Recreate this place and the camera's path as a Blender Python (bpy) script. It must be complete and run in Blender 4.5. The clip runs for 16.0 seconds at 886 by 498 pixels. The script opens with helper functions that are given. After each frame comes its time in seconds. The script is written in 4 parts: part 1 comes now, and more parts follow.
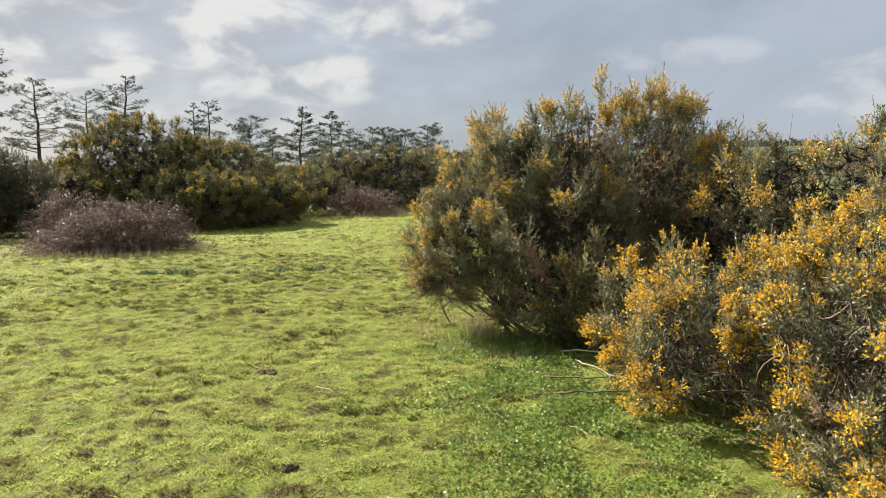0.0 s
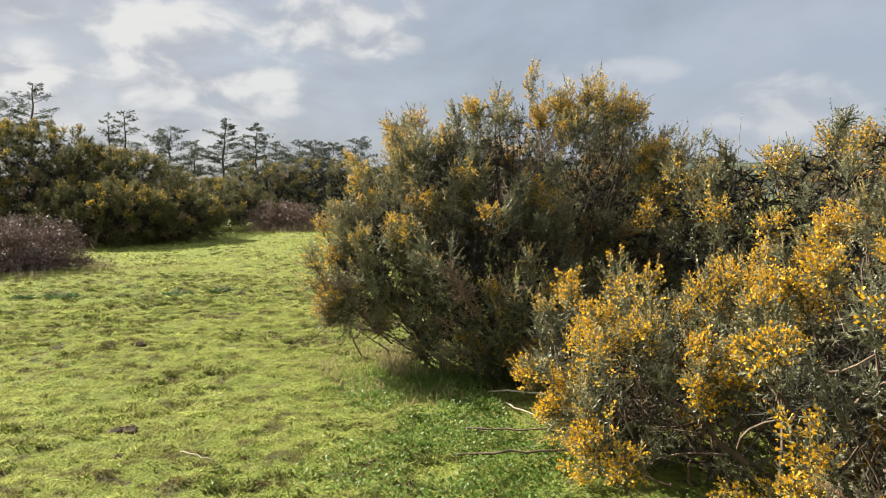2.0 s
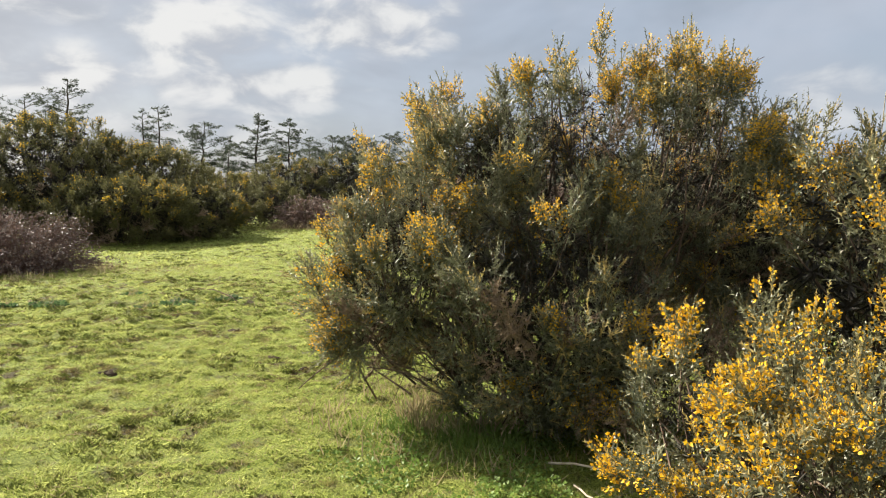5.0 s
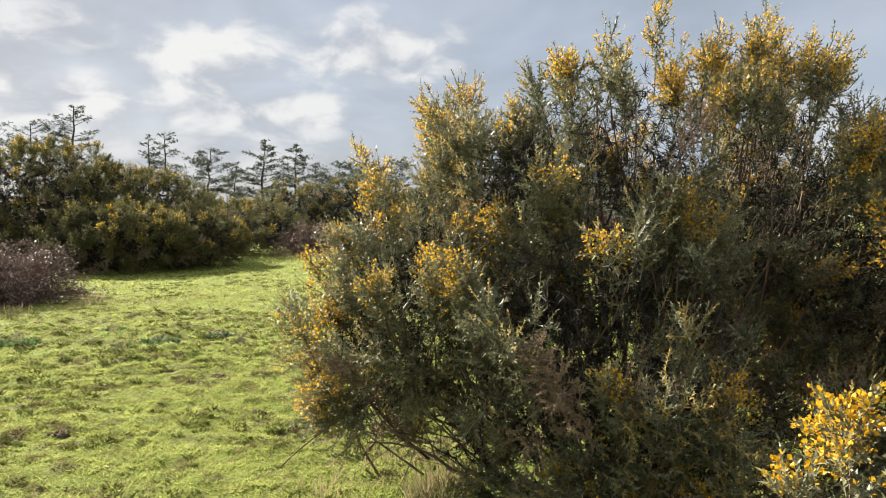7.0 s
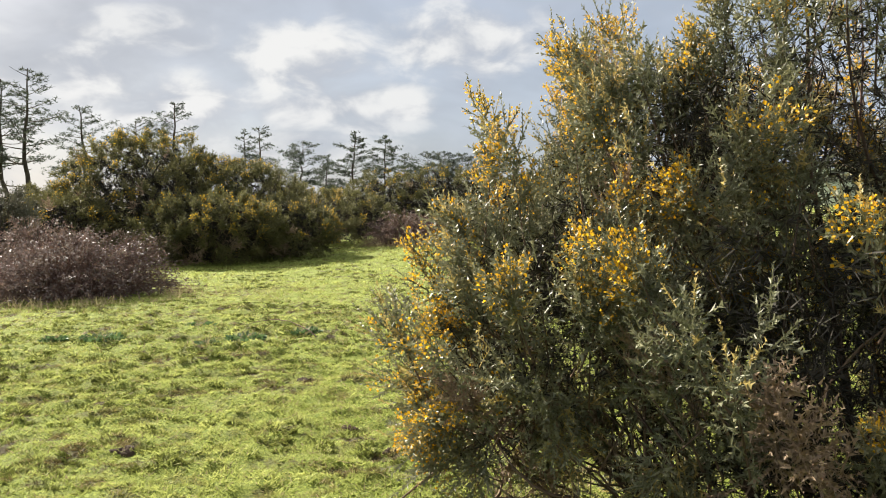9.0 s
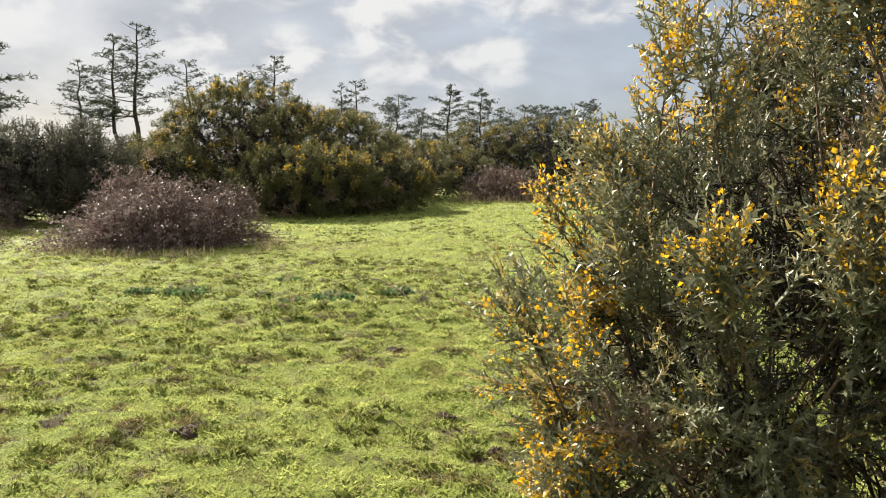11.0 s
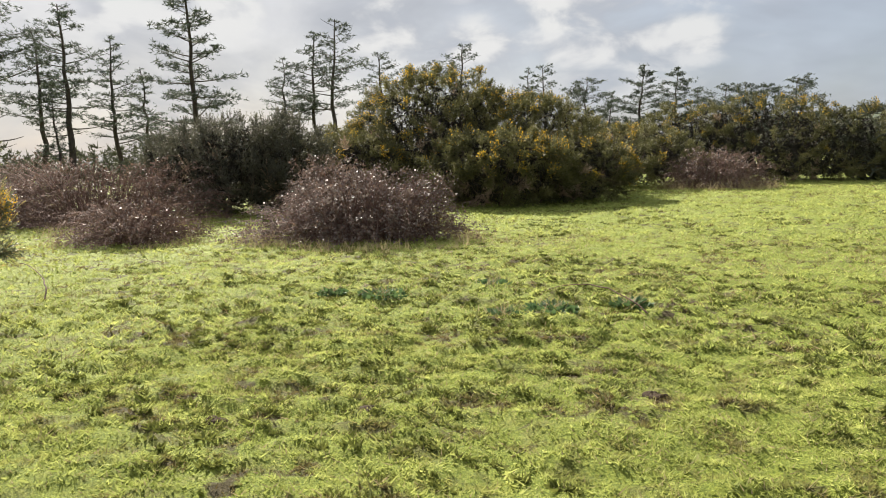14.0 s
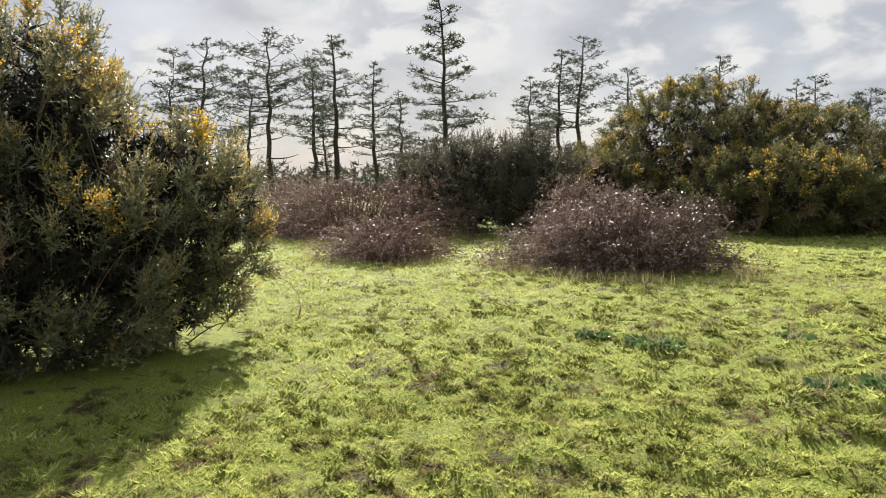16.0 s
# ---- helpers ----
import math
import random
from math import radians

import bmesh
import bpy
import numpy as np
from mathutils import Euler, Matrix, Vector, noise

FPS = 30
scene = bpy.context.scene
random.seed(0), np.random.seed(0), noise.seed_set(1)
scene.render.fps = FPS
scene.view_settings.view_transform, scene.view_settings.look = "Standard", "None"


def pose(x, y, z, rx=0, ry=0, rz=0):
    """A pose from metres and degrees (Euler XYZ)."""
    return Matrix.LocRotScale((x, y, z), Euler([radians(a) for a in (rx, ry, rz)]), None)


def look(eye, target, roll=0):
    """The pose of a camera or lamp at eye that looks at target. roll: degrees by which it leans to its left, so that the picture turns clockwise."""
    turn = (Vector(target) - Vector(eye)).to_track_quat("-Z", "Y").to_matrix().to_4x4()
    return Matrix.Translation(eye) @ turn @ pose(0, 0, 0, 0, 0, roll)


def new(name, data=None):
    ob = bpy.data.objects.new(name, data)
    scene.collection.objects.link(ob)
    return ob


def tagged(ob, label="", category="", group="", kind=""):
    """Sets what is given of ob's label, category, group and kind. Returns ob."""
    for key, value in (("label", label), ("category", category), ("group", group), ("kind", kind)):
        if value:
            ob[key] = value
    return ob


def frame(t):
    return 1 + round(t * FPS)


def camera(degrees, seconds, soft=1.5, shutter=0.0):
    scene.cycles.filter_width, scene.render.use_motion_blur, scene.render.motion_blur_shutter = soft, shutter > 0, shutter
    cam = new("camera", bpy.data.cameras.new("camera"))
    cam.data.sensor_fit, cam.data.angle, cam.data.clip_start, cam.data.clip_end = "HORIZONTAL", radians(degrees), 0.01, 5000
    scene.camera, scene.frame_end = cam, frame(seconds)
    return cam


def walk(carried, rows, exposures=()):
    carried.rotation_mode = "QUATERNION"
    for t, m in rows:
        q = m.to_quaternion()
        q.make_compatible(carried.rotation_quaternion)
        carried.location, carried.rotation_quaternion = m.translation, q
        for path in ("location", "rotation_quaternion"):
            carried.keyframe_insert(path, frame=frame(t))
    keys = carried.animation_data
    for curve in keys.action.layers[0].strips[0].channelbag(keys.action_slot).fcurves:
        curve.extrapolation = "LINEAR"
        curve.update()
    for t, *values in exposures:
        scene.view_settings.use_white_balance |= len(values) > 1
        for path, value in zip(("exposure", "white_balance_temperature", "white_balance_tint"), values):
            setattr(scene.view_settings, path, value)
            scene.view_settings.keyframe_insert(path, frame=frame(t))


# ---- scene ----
cam = camera(63.6, 16.0, soft=1.0)
METRES, EYE, TILT, LEAN, TURN = 7.7, 1.5, 0.0, 0.0, 0.0
ROWS = [
    (0.0, 0.0, 0.0, 0.0, -0.05, -5.67, 0.48),
    (0.5, 0.0039, 0.0324, -0.0013, -3.44, -5.57, 0.26),
    (1.0, 0.0087, 0.0555, -0.0023, -5.82, -5.16, 0.48),
    (1.5, 0.0189, 0.0952, -0.0028, -6.06, -4.78, 0.55),
    (2.0, 0.0235, 0.1264, -0.0044, -5.59, -4.55, 0.29),
    (2.5, 0.0209, 0.1602, -0.0041, -5.86, -4.77, 0.32),
    (3.0, 0.0215, 0.187, -0.0062, -5.44, -5.12, 0.51),
    (3.5, 0.031, 0.2274, -0.006, -3.65, -5.45, 0.41),
    (4.0, 0.0369, 0.2556, -0.0061, -2.4, -5.26, 0.16),
    (6.5, 0.037, 0.417, -0.0071, -3.75, -3.59, 0.42),
    (7.0, 0.0343, 0.4437, -0.0076, -2.34, -2.79, 0.41),
    (7.5, 0.0357, 0.4791, -0.0096, 0.47, -1.95, 0.5),
    (8.0, 0.032, 0.5095, -0.0111, 3.76, -1.47, 0.45),
    (8.5, 0.0163, 0.5423, -0.0129, 4.91, -2.07, 0.79),
    (9.0, 0.0092, 0.5693, -0.0174, 4.68, -3.47, 1.12),
    (9.5, 0.0057, 0.6053, -0.0205, 6.02, -4.66, 1.44),
    (10.0, -0.0009, 0.6317, -0.022, 8.94, -5.53, 1.22),
    (12.5, -0.0663, 0.7542, -0.0321, 14.79, -7.97, 0.64),
    (13.0, -0.087, 0.7762, -0.031, 16.84, -7.97, 1.1),
    (13.5, -0.1034, 0.7968, -0.0336, 19.84, -7.83, 1.4),
    (14.0, -0.1198, 0.8274, -0.0318, 26.61, -7.6, 1.63),
    (14.5, -0.1378, 0.8452, -0.0314, 34.89, -7.28, 1.64),
    (15.0, -0.1696, 0.8628, -0.0311, 40.58, -6.85, 1.39),
    (15.5, -0.1927, 0.8812, -0.0279, 43.33, -6.22, 1.16),
    (16.0, -0.2143, 0.9066, -0.0283, 45.5, -5.72, 1.04),
]
walk(cam, [(t, pose(0, 0, EYE, TILT, LEAN, TURN) @ pose(METRES * x, METRES * y, METRES * z, 90 + pitch, roll, yaw)) for t, x, y, z, yaw, pitch, roll in ROWS],
     exposures=[(0.0, 1.65), (4.0, 1.7), (7.0, 1.82), (9.5, 1.82), (13.0, 1.68), (16.0, 1.72)])

# ---- world, sun, exposure ----
SUN_AZ, SUN_EL = 49.0, 33.0   # degrees to the left of +y, degrees up
sun_way = Vector((-math.sin(radians(SUN_AZ)) * math.cos(radians(SUN_EL)),
                  math.cos(radians(SUN_AZ)) * math.cos(radians(SUN_EL)), math.sin(radians(SUN_EL))))
sun = new("sun", bpy.data.lights.new("sun", "SUN"))
sun.data.energy, sun.data.angle, sun.data.color = 5.0, radians(0.6), (1.0, 0.93, 0.80)
sun.matrix_world = look(sun_way * 60, (0, 0, 0))


class Nodes:
    """Short hand for node trees."""

    def __init__(self, tree):
        self.t = tree
        tree.nodes.clear()

    def n(self, kind):
        return self.t.nodes.new(kind)

    def put(self, socket, value):
        if isinstance(value, bpy.types.NodeSocket):
            self.t.links.new(value, socket)
        else:
            socket.default_value = value

    def math(self, op, a, b=0.0, clamp=False):
        node = self.n("ShaderNodeMath")
        node.operation, node.use_clamp = op, clamp
        self.put(node.inputs[0], a)
        self.put(node.inputs[1], b)
        return node.outputs[0]

    def vec(self, op, a, b=(0, 0, 0)):
        node = self.n("ShaderNodeVectorMath")
        node.operation = op
        self.put(node.inputs[0], a)
        self.put(node.inputs[1], b)
        return node.outputs["Value"] if op == "DOT_PRODUCT" else node.outputs["Vector"]

    def mix(self, fac, a, b, blend="MIX"):
        node = self.n("ShaderNodeMix")
        node.data_type, node.blend_type = "RGBA", blend
        self.put(node.inputs[0], fac)
        self.put(node.inputs[6], a)
        self.put(node.inputs[7], b)
        return node.outputs[2]

    def noise(self, vector, scale, detail=4.0, rough=0.55, distort=0.0):
        node = self.n("ShaderNodeTexNoise")
        node.inputs["Scale"].default_value = scale
        node.inputs["Detail"].default_value = detail
        node.inputs["Roughness"].default_value = rough
        node.inputs["Distortion"].default_value = distort
        self.put(node.inputs["Vector"], vector)
        return node.outputs["Fac"]

    def span(self, value, lo, hi, a=0.0, b=1.0, smooth=True):
        node = self.n("ShaderNodeMapRange")
        node.interpolation_type = "SMOOTHSTEP" if smooth else "LINEAR"
        for i, v in enumerate((value, lo, hi, a, b)):
            self.put(node.inputs[i], v)
        return node.outputs[0]


def build_sky():
    world = bpy.data.worlds.new("sky")
    scene.world = world
    world.use_nodes = True
    k = Nodes(world.node_tree)
    sky = k.n("ShaderNodeTexSky")
    sky.sky_type, sky.sun_disc = "NISHITA", False
    sky.sun_elevation, sky.sun_rotation = radians(SUN_EL), radians(-SUN_AZ)
    sky.dust_density, sky.air_density, sky.ozone_density = 1.6, 1.0, 1.2
    way = k.n("ShaderNodeTexCoord").outputs["Generated"]
    xyz = k.n("ShaderNodeSeparateXYZ")
    k.put(xyz.inputs[0], way)
    x, y, z = xyz.outputs
    az = k.math("ARCTAN2", k.math("MULTIPLY", x, -1.0), y)
    el = k.math("ARCSINE", z)
    flat = k.n("ShaderNodeCombineXYZ")
    k.put(flat.inputs[0], k.math("MULTIPLY", az, 57.2958))
    k.put(flat.inputs[1], k.math("MULTIPLY", el, 57.2958))
    flat = flat.outputs[0]
    wide = k.vec("MULTIPLY", flat, (0.55, 1.0, 1.0))
    billow = k.noise(wide, 0.36, 5.0, 0.52, 0.3)
    soft = k.noise(wide, 0.13, 5.0, 0.55, 0.3)
    # cumulus: azimuth, height, half width, half height (degrees), density
    heaps = [(24.6, 7.7, 8.0, 3.0, 1.0), (30.1, 9.6, 4.5, 2.9, 1.0), (14.8, 11.0, 7.0, 4.2, 1.0), (13.5, 8.0, 10.5, 2.2, 0.9),
             (7.8, 7.9, 3.0, 1.7, 0.9), (9.8, 6.6, 5.0, 1.4, 0.7), (2.9, 12.8, 8.0, 3.4, 0.9), (-17.4, 9.0, 7.0, 1.3, 0.35),
             (-30.9, 5.9, 6.0, 2.8, 0.5), (26.3, 13.0, 6.0, 1.8, 0.8), (46.6, 12.4, 11.0, 5.0, 1.0), (66.5, 9.0, 3.2, 2.2, 1.0),
             (54.0, 13.8, 12.0, 1.7, 0.6), (18.0, 4.5, 16.0, 1.7, 0.5)]
    mask = 0.0
    for a, e, w, h, dense in heaps:
        d = k.vec("MULTIPLY", k.vec("SUBTRACT", flat, (a, e, 0)), (1 / w, 1 / h, 0))
        fall = k.math("SUBTRACT", 1.0, k.vec("DOT_PRODUCT", d, d))
        edge = k.math("ADD", fall, k.math("MULTIPLY", k.math("SUBTRACT", billow, 0.5), 2.6))
        one = k.math("MULTIPLY", k.span(edge, 0.0, 1.0), dense)
        mask = k.math("MAXIMUM", mask, one)
    # broken cloud overhead and behind, unseen, added to brighten the shaded sides
    high = k.noise(k.vec("MULTIPLY", way, (1.0, 1.0, 1.6)), 2.2, 5.0, 0.55, 0.2)
    mask = k.math("MAXIMUM", mask, k.math("MULTIPLY", k.span(high, 0.36, 0.56), k.span(el, 0.30, 0.55)))
    veil = k.span(soft, 0.3, 0.75, 0.72, 0.97)
    # the veil brightens towards the sun, cloud with height
    near = k.math("MAXIMUM", k.vec("DOT_PRODUCT", k.vec("NORMALIZE", way), tuple(sun_way)), 0.0)
    glow = k.math("POWER", near, 4.0)
    blue = k.mix(1.0, sky.outputs[0], (0.042, 0.042, 0.042, 1), "MULTIPLY")
    thin = k.mix(glow, (0.156, 0.173, 0.202, 1), (0.182, 0.188, 0.202, 1))
    thin = k.mix(1.0, thin, k.span(k.noise(wide, 0.09, 4.0, 0.6, 0.6), 0.3, 0.7, 0.86, 1.16), "MULTIPLY")
    colour = k.mix(veil, blue, thin)
    heap = k.mix(k.span(billow, 0.36, 0.60), (0.17, 0.18, 0.20, 1), (0.295, 0.295, 0.292, 1))
    # cloud above the view is set brighter, as added fill light
    heap = k.mix(k.span(el, 0.30, 0.6), heap, (0.36, 0.37, 0.40, 1))
    colour = k.mix(mask, colour, heap)
    back = k.n("ShaderNodeBackground")
    k.put(back.inputs["Color"], colour)
    back.inputs["Strength"].default_value = 0.86
    out = k.n("ShaderNodeOutputWorld")
    k.put(out.inputs[0], back.outputs[0])


build_sky()

# ---- materials ----


def leafy(name, dark, light, through_light=0.35, rough=0.55, scale=2.5, spec=0.3, third=None):
    """Leaf or spine material: two tones by patch and by leaf, with light passing through."""
    m = bpy.data.materials.new(name)
    m.use_nodes = True
    k = Nodes(m.node_tree)
    at = k.n("ShaderNodeTexCoord").outputs["Object"]
    geo = k.n("ShaderNodeNewGeometry")
    patch = k.span(k.noise(at, scale, 3.0), 0.3, 0.7)
    broad = k.span(k.noise(at, scale * 0.16, 3.0), 0.3, 0.7)
    each = k.math("ADD", k.math("MULTIPLY", patch, 0.35), k.math("MULTIPLY", geo.outputs["Random Per Island"], 0.40))
    each = k.math("ADD", each, k.math("MULTIPLY", broad, 0.25))
    colour = k.mix(each, (*dark, 1), (*light, 1))
    if third:
        spot = k.math("MULTIPLY", k.span(k.noise(at, scale * 1.3, 5.0, 0.65), 0.48, 0.60), k.span(k.noise(at, scale * 0.2, 2.0), 0.35, 0.6, 0.35, 1.0))
        colour = k.mix(spot, colour, (*third, 1))
    bsdf = k.n("ShaderNodeBsdfPrincipled")
    k.put(bsdf.inputs["Base Color"], colour)
    bsdf.inputs["Roughness"].default_value = rough
    bsdf.inputs["Specular IOR Level"].default_value = spec
    out = k.n("ShaderNodeOutputMaterial")
    if through_light > 0:
        trans = k.n("ShaderNodeBsdfTranslucent")
        k.put(trans.inputs["Color"], colour)
        mix = k.n("ShaderNodeMixShader")
        mix.inputs[0].default_value = through_light
        k.put(mix.inputs[1], bsdf.outputs[0])
        k.put(mix.inputs[2], trans.outputs[0])
        k.put(out.inputs[0], mix.outputs[0])
    else:
        k.put(out.inputs[0], bsdf.outputs[0])
    return m


def barky(name, dark, light, scale=18.0, rough=0.85, bump=0.4):
    m = bpy.data.materials.new(name)
    m.use_nodes = True
    k = Nodes(m.node_tree)
    at = k.vec("MULTIPLY", k.n("ShaderNodeTexCoord").outputs["Object"], (1, 1, 0.35))
    fine = k.noise(at, scale, 6.0, 0.65)
    broad = k.noise(at, scale * 0.12, 3.0)
    tone = k.math("ADD", k.math("MULTIPLY", fine, 0.6), k.math("MULTIPLY", broad, 0.4))
    bsdf = k.n("ShaderNodeBsdfPrincipled")
    k.put(bsdf.inputs["Base Color"], k.mix(k.span(tone, 0.3, 0.7), (*dark, 1), (*light, 1)))
    bsdf.inputs["Roughness"].default_value = rough
    bsdf.inputs["Specular IOR Level"].default_value = 0.15
    relief = k.n("ShaderNodeBump")
    relief.inputs["Strength"].default_value = bump
    relief.inputs["Distance"].default_value = 0.01
    k.put(relief.inputs["Height"], fine)
    k.put(bsdf.inputs["Normal"], relief.outputs[0])
    out = k.n("ShaderNodeOutputMaterial")
    k.put(out.inputs[0], bsdf.outputs[0])
    return m


GORSE = leafy("gorse_spines", (0.043, 0.054, 0.031), (0.30, 0.29, 0.165), 0.22, 0.45, 9.0)
GORSE_TIP = leafy("gorse_new_growth", (0.26, 0.21, 0.065), (0.52, 0.40, 0.16), 0.4, 0.5)
GORSE_FAR = leafy("gorse_spines_far", (0.042, 0.050, 0.022), (0.20, 0.18, 0.065), 0.3, 0.6, 3.0)
BROOM = leafy("broom_green", (0.036, 0.040, 0.026), (0.135, 0.125, 0.085), 0.25, 0.6, 2.0)
DEAD = leafy("dead_spines", (0.15, 0.105, 0.068), (0.38, 0.28, 0.19), 0.3, 0.8)
PETAL = leafy("gorse_petals", (0.66, 0.34, 0.012), (0.85, 0.56, 0.035), 0.32, 0.55, 4.0)
PETAL_FAR = leafy("gorse_petals_far", (0.45, 0.26, 0.012), (0.62, 0.42, 0.04), 0.35, 0.6, 1.5)
BRAMBLE_LEAF = leafy("bramble_leaves", (0.055, 0.042, 0.036), (0.24, 0.19, 0.17), 0.2, 0.55, 2.5, 0.25)
BRAMBLE_DRY = leafy("bramble_dry_leaves", (0.085, 0.055, 0.042), (0.22, 0.145, 0.11), 0.25, 0.55, 1.5)
NEEDLES = leafy("pine_needles", (0.035, 0.045, 0.032), (0.085, 0.10, 0.07), 0.3, 0.6, 0.6)
BLADES = leafy("grass_blades", (0.125, 0.165, 0.030), (0.50, 0.520, 0.165), 0.48, 0.65, 4.0, 0.12, (0.115, 0.090, 0.035))
DRY_BLADES = leafy("dry_grass_blades", (0.20, 0.16, 0.08), (0.40, 0.33, 0.19), 0.35, 0.8, 1.5, 0.1)
HERB = leafy("herb_leaves", (0.07, 0.125, 0.022), (0.19, 0.27, 0.06), 0.35, 0.5, 3.0, 0.2)
WEED = leafy("weed_leaves", (0.05, 0.095, 0.035), (0.12, 0.18, 0.07), 0.3, 0.5, 6.0)
FAR_HEDGE = leafy("far_hedge", (0.05, 0.055, 0.035), (0.10, 0.10, 0.06), 0.2, 0.8, 0.05)
# near-black twig filler: the shade inside gorse is put into its colour
INNER_SHADE = leafy("inner_twigs_dark_as_shade", (0.017, 0.015, 0.011), (0.044, 0.038, 0.025), 0.0, 0.8, 2.0)
# brown twigs, darkened below the canes to stand for shade inside
BRAMBLE_INNER_SHADE = leafy("bramble_inner_twigs_dark", (0.045, 0.028, 0.022), (0.12, 0.075, 0.06), 0.0, 0.8, 2.0)
BARK = barky("gorse_bark", (0.055, 0.038, 0.027), (0.19, 0.135, 0.095))
CANE = barky("bramble_cane", (0.075, 0.042, 0.036), (0.22, 0.14, 0.115), 30)
PALE_STICK = barky("bleached_stick", (0.26, 0.21, 0.14), (0.52, 0.45, 0.33), 40)
PINE_BARK = barky("pine_bark", (0.035, 0.028, 0.024), (0.10, 0.08, 0.065), 6)
SOIL = barky("dark_soil", (0.022, 0.015, 0.009), (0.065, 0.045, 0.028), 25, 0.95, 0.9)


def turf_material():
    m = bpy.data.materials.new("turf")
    m.use_nodes = True
    k = Nodes(m.node_tree)
    at = k.n("ShaderNodeTexCoord").outputs["Object"]
    fine = k.noise(at, 75, 6.0, 0.75)
    mid = k.noise(at, 7.0, 5.0, 0.6)
    broad = k.noise(at, 0.8, 4.0)
    # green darker than the blades: shade in the gaps put into the colour
    green = k.mix(k.span(fine, 0.3, 0.7), (0.065, 0.095, 0.012, 1), (0.27, 0.31, 0.05, 1))
    straw = k.mix(k.span(fine, 0.3, 0.7), (0.10, 0.08, 0.035, 1), (0.25, 0.21, 0.10, 1))
    colour = k.mix(k.math("MULTIPLY", k.span(mid, 0.45, 0.72), k.span(broad, 0.35, 0.65, 0.1, 0.6)), green, straw)
    mud = k.math("MULTIPLY", k.span(k.noise(at, 5.2, 6.0, 0.65), 0.52, 0.64), k.span(k.noise(at, 0.8, 2.0), 0.35, 0.6, 0.4, 1.0))
    colour = k.mix(mud, colour, (0.060, 0.048, 0.022, 1))
    # far turf turns greyer with distance: haze put into the colour
    far = k.n("ShaderNodeVectorMath")
    far.operation = "LENGTH"
    k.put(far.inputs[0], at)
    colour = k.mix(k.span(far.outputs["Value"], 110, 160), colour, k.mix(k.span(k.noise(at, 0.02, 3.0), 0.4, 0.6), (0.030, 0.038, 0.026, 1), (0.060, 0.075, 0.042, 1)))
    bsdf = k.n("ShaderNodeBsdfPrincipled")
    k.put(bsdf.inputs["Base Color"], colour)
    bsdf.inputs["Roughness"].default_value = 0.9
    bsdf.inputs["Specular IOR Level"].default_value = 0.15
    relief = k.n("ShaderNodeBump")
    relief.inputs["Strength"].default_value = 0.9
    relief.inputs["Distance"].default_value = 0.03
    k.put(relief.inputs["Height"], k.math("ADD", fine, k.math("MULTIPLY", mid, 2.0)))
    k.put(bsdf.inputs["Normal"], relief.outputs[0])
    out = k.n("ShaderNodeOutputMaterial")
    k.put(out.inputs[0], bsdf.outputs[0])
    return m


TUSSOCK = leafy("tussock_blades", (0.06, 0.075, 0.016), (0.19, 0.20, 0.05), 0.3, 0.7, 3.0, 0.1)
TURF = turf_material()

# ---- mesh helpers ----


def lattice(seed):
    return np.random.default_rng(seed).random((64, 64, 64)).astype(np.float32)


LATTICE = lattice(5)


def lumps(p, scale):
    """Smooth value noise in 0..1 at points p (n, 3)."""
    q = np.asarray(p, float) * scale + 31.7
    i = np.floor(q).astype(int)
    f = q - i
    f = f * f * (3 - 2 * f)
    total = 0
    for dx in (0, 1):
        for dy in (0, 1):
            for dz in (0, 1):
                w = (f[:, 0] if dx else 1 - f[:, 0]) * (f[:, 1] if dy else 1 - f[:, 1]) * (f[:, 2] if dz else 1 - f[:, 2])
                total = total + w * LATTICE[(i[:, 0] + dx) % 64, (i[:, 1] + dy) % 64, (i[:, 2] + dz) % 64]
    return total


def fill_mesh(name, verts, tris, material, smooth=False):
    me = bpy.data.meshes.new(name)
    verts, tris = np.ascontiguousarray(verts, np.float32), np.ascontiguousarray(tris, np.int32)
    me.vertices.add(len(verts))
    me.vertices.foreach_set("co", verts.ravel())
    me.loops.add(tris.size)
    me.loops.foreach_set("vertex_index", tris.ravel())
    me.polygons.add(len(tris))
    me.polygons.foreach_set("loop_start", np.arange(0, tris.size, 3, dtype=np.int32))
    if smooth:
        me.polygons.foreach_set("use_smooth", np.ones(len(tris), bool))
    me.update(calc_edges=True)
    me.materials.append(material)
    return me


def part(name, shape, material, parent=None, label="", smooth=False):
    """Links (verts, tris) as one mesh object, under parent."""
    ob = new(name, fill_mesh(name, shape[0], shape[1], material, smooth))
    ob.parent = parent
    if label:
        tagged(ob, label)
    return ob


def thing(name, place, label, category, group=""):
    ob = new(name)
    ob.location = place
    ob.empty_display_size = 0.1
    return tagged(ob, label, category, group)


def join(*shapes):
    vs, fs, n = [], [], 0
    for v, f in shapes:
        vs.append(v)
        fs.append(np.asarray(f) + n)
        n += len(v)
    return np.concatenate(vs), np.concatenate(fs)


def turned(ways, spin):
    """Rotations (n, 3, 3) that carry z to each way, spun about it."""
    w = ways / np.linalg.norm(ways, axis=1, keepdims=True)
    ref = np.where(np.abs(w[:, 2:3]) > 0.95, np.array([[1.0, 0, 0]]), np.array([[0, 0, 1.0]]))
    a = np.cross(ref, w)
    a /= np.linalg.norm(a, axis=1, keepdims=True)
    b = np.cross(w, a)
    c, s = np.cos(spin)[:, None], np.sin(spin)[:, None]
    return np.stack([a * c + b * s, b * c - a * s, w], axis=2)


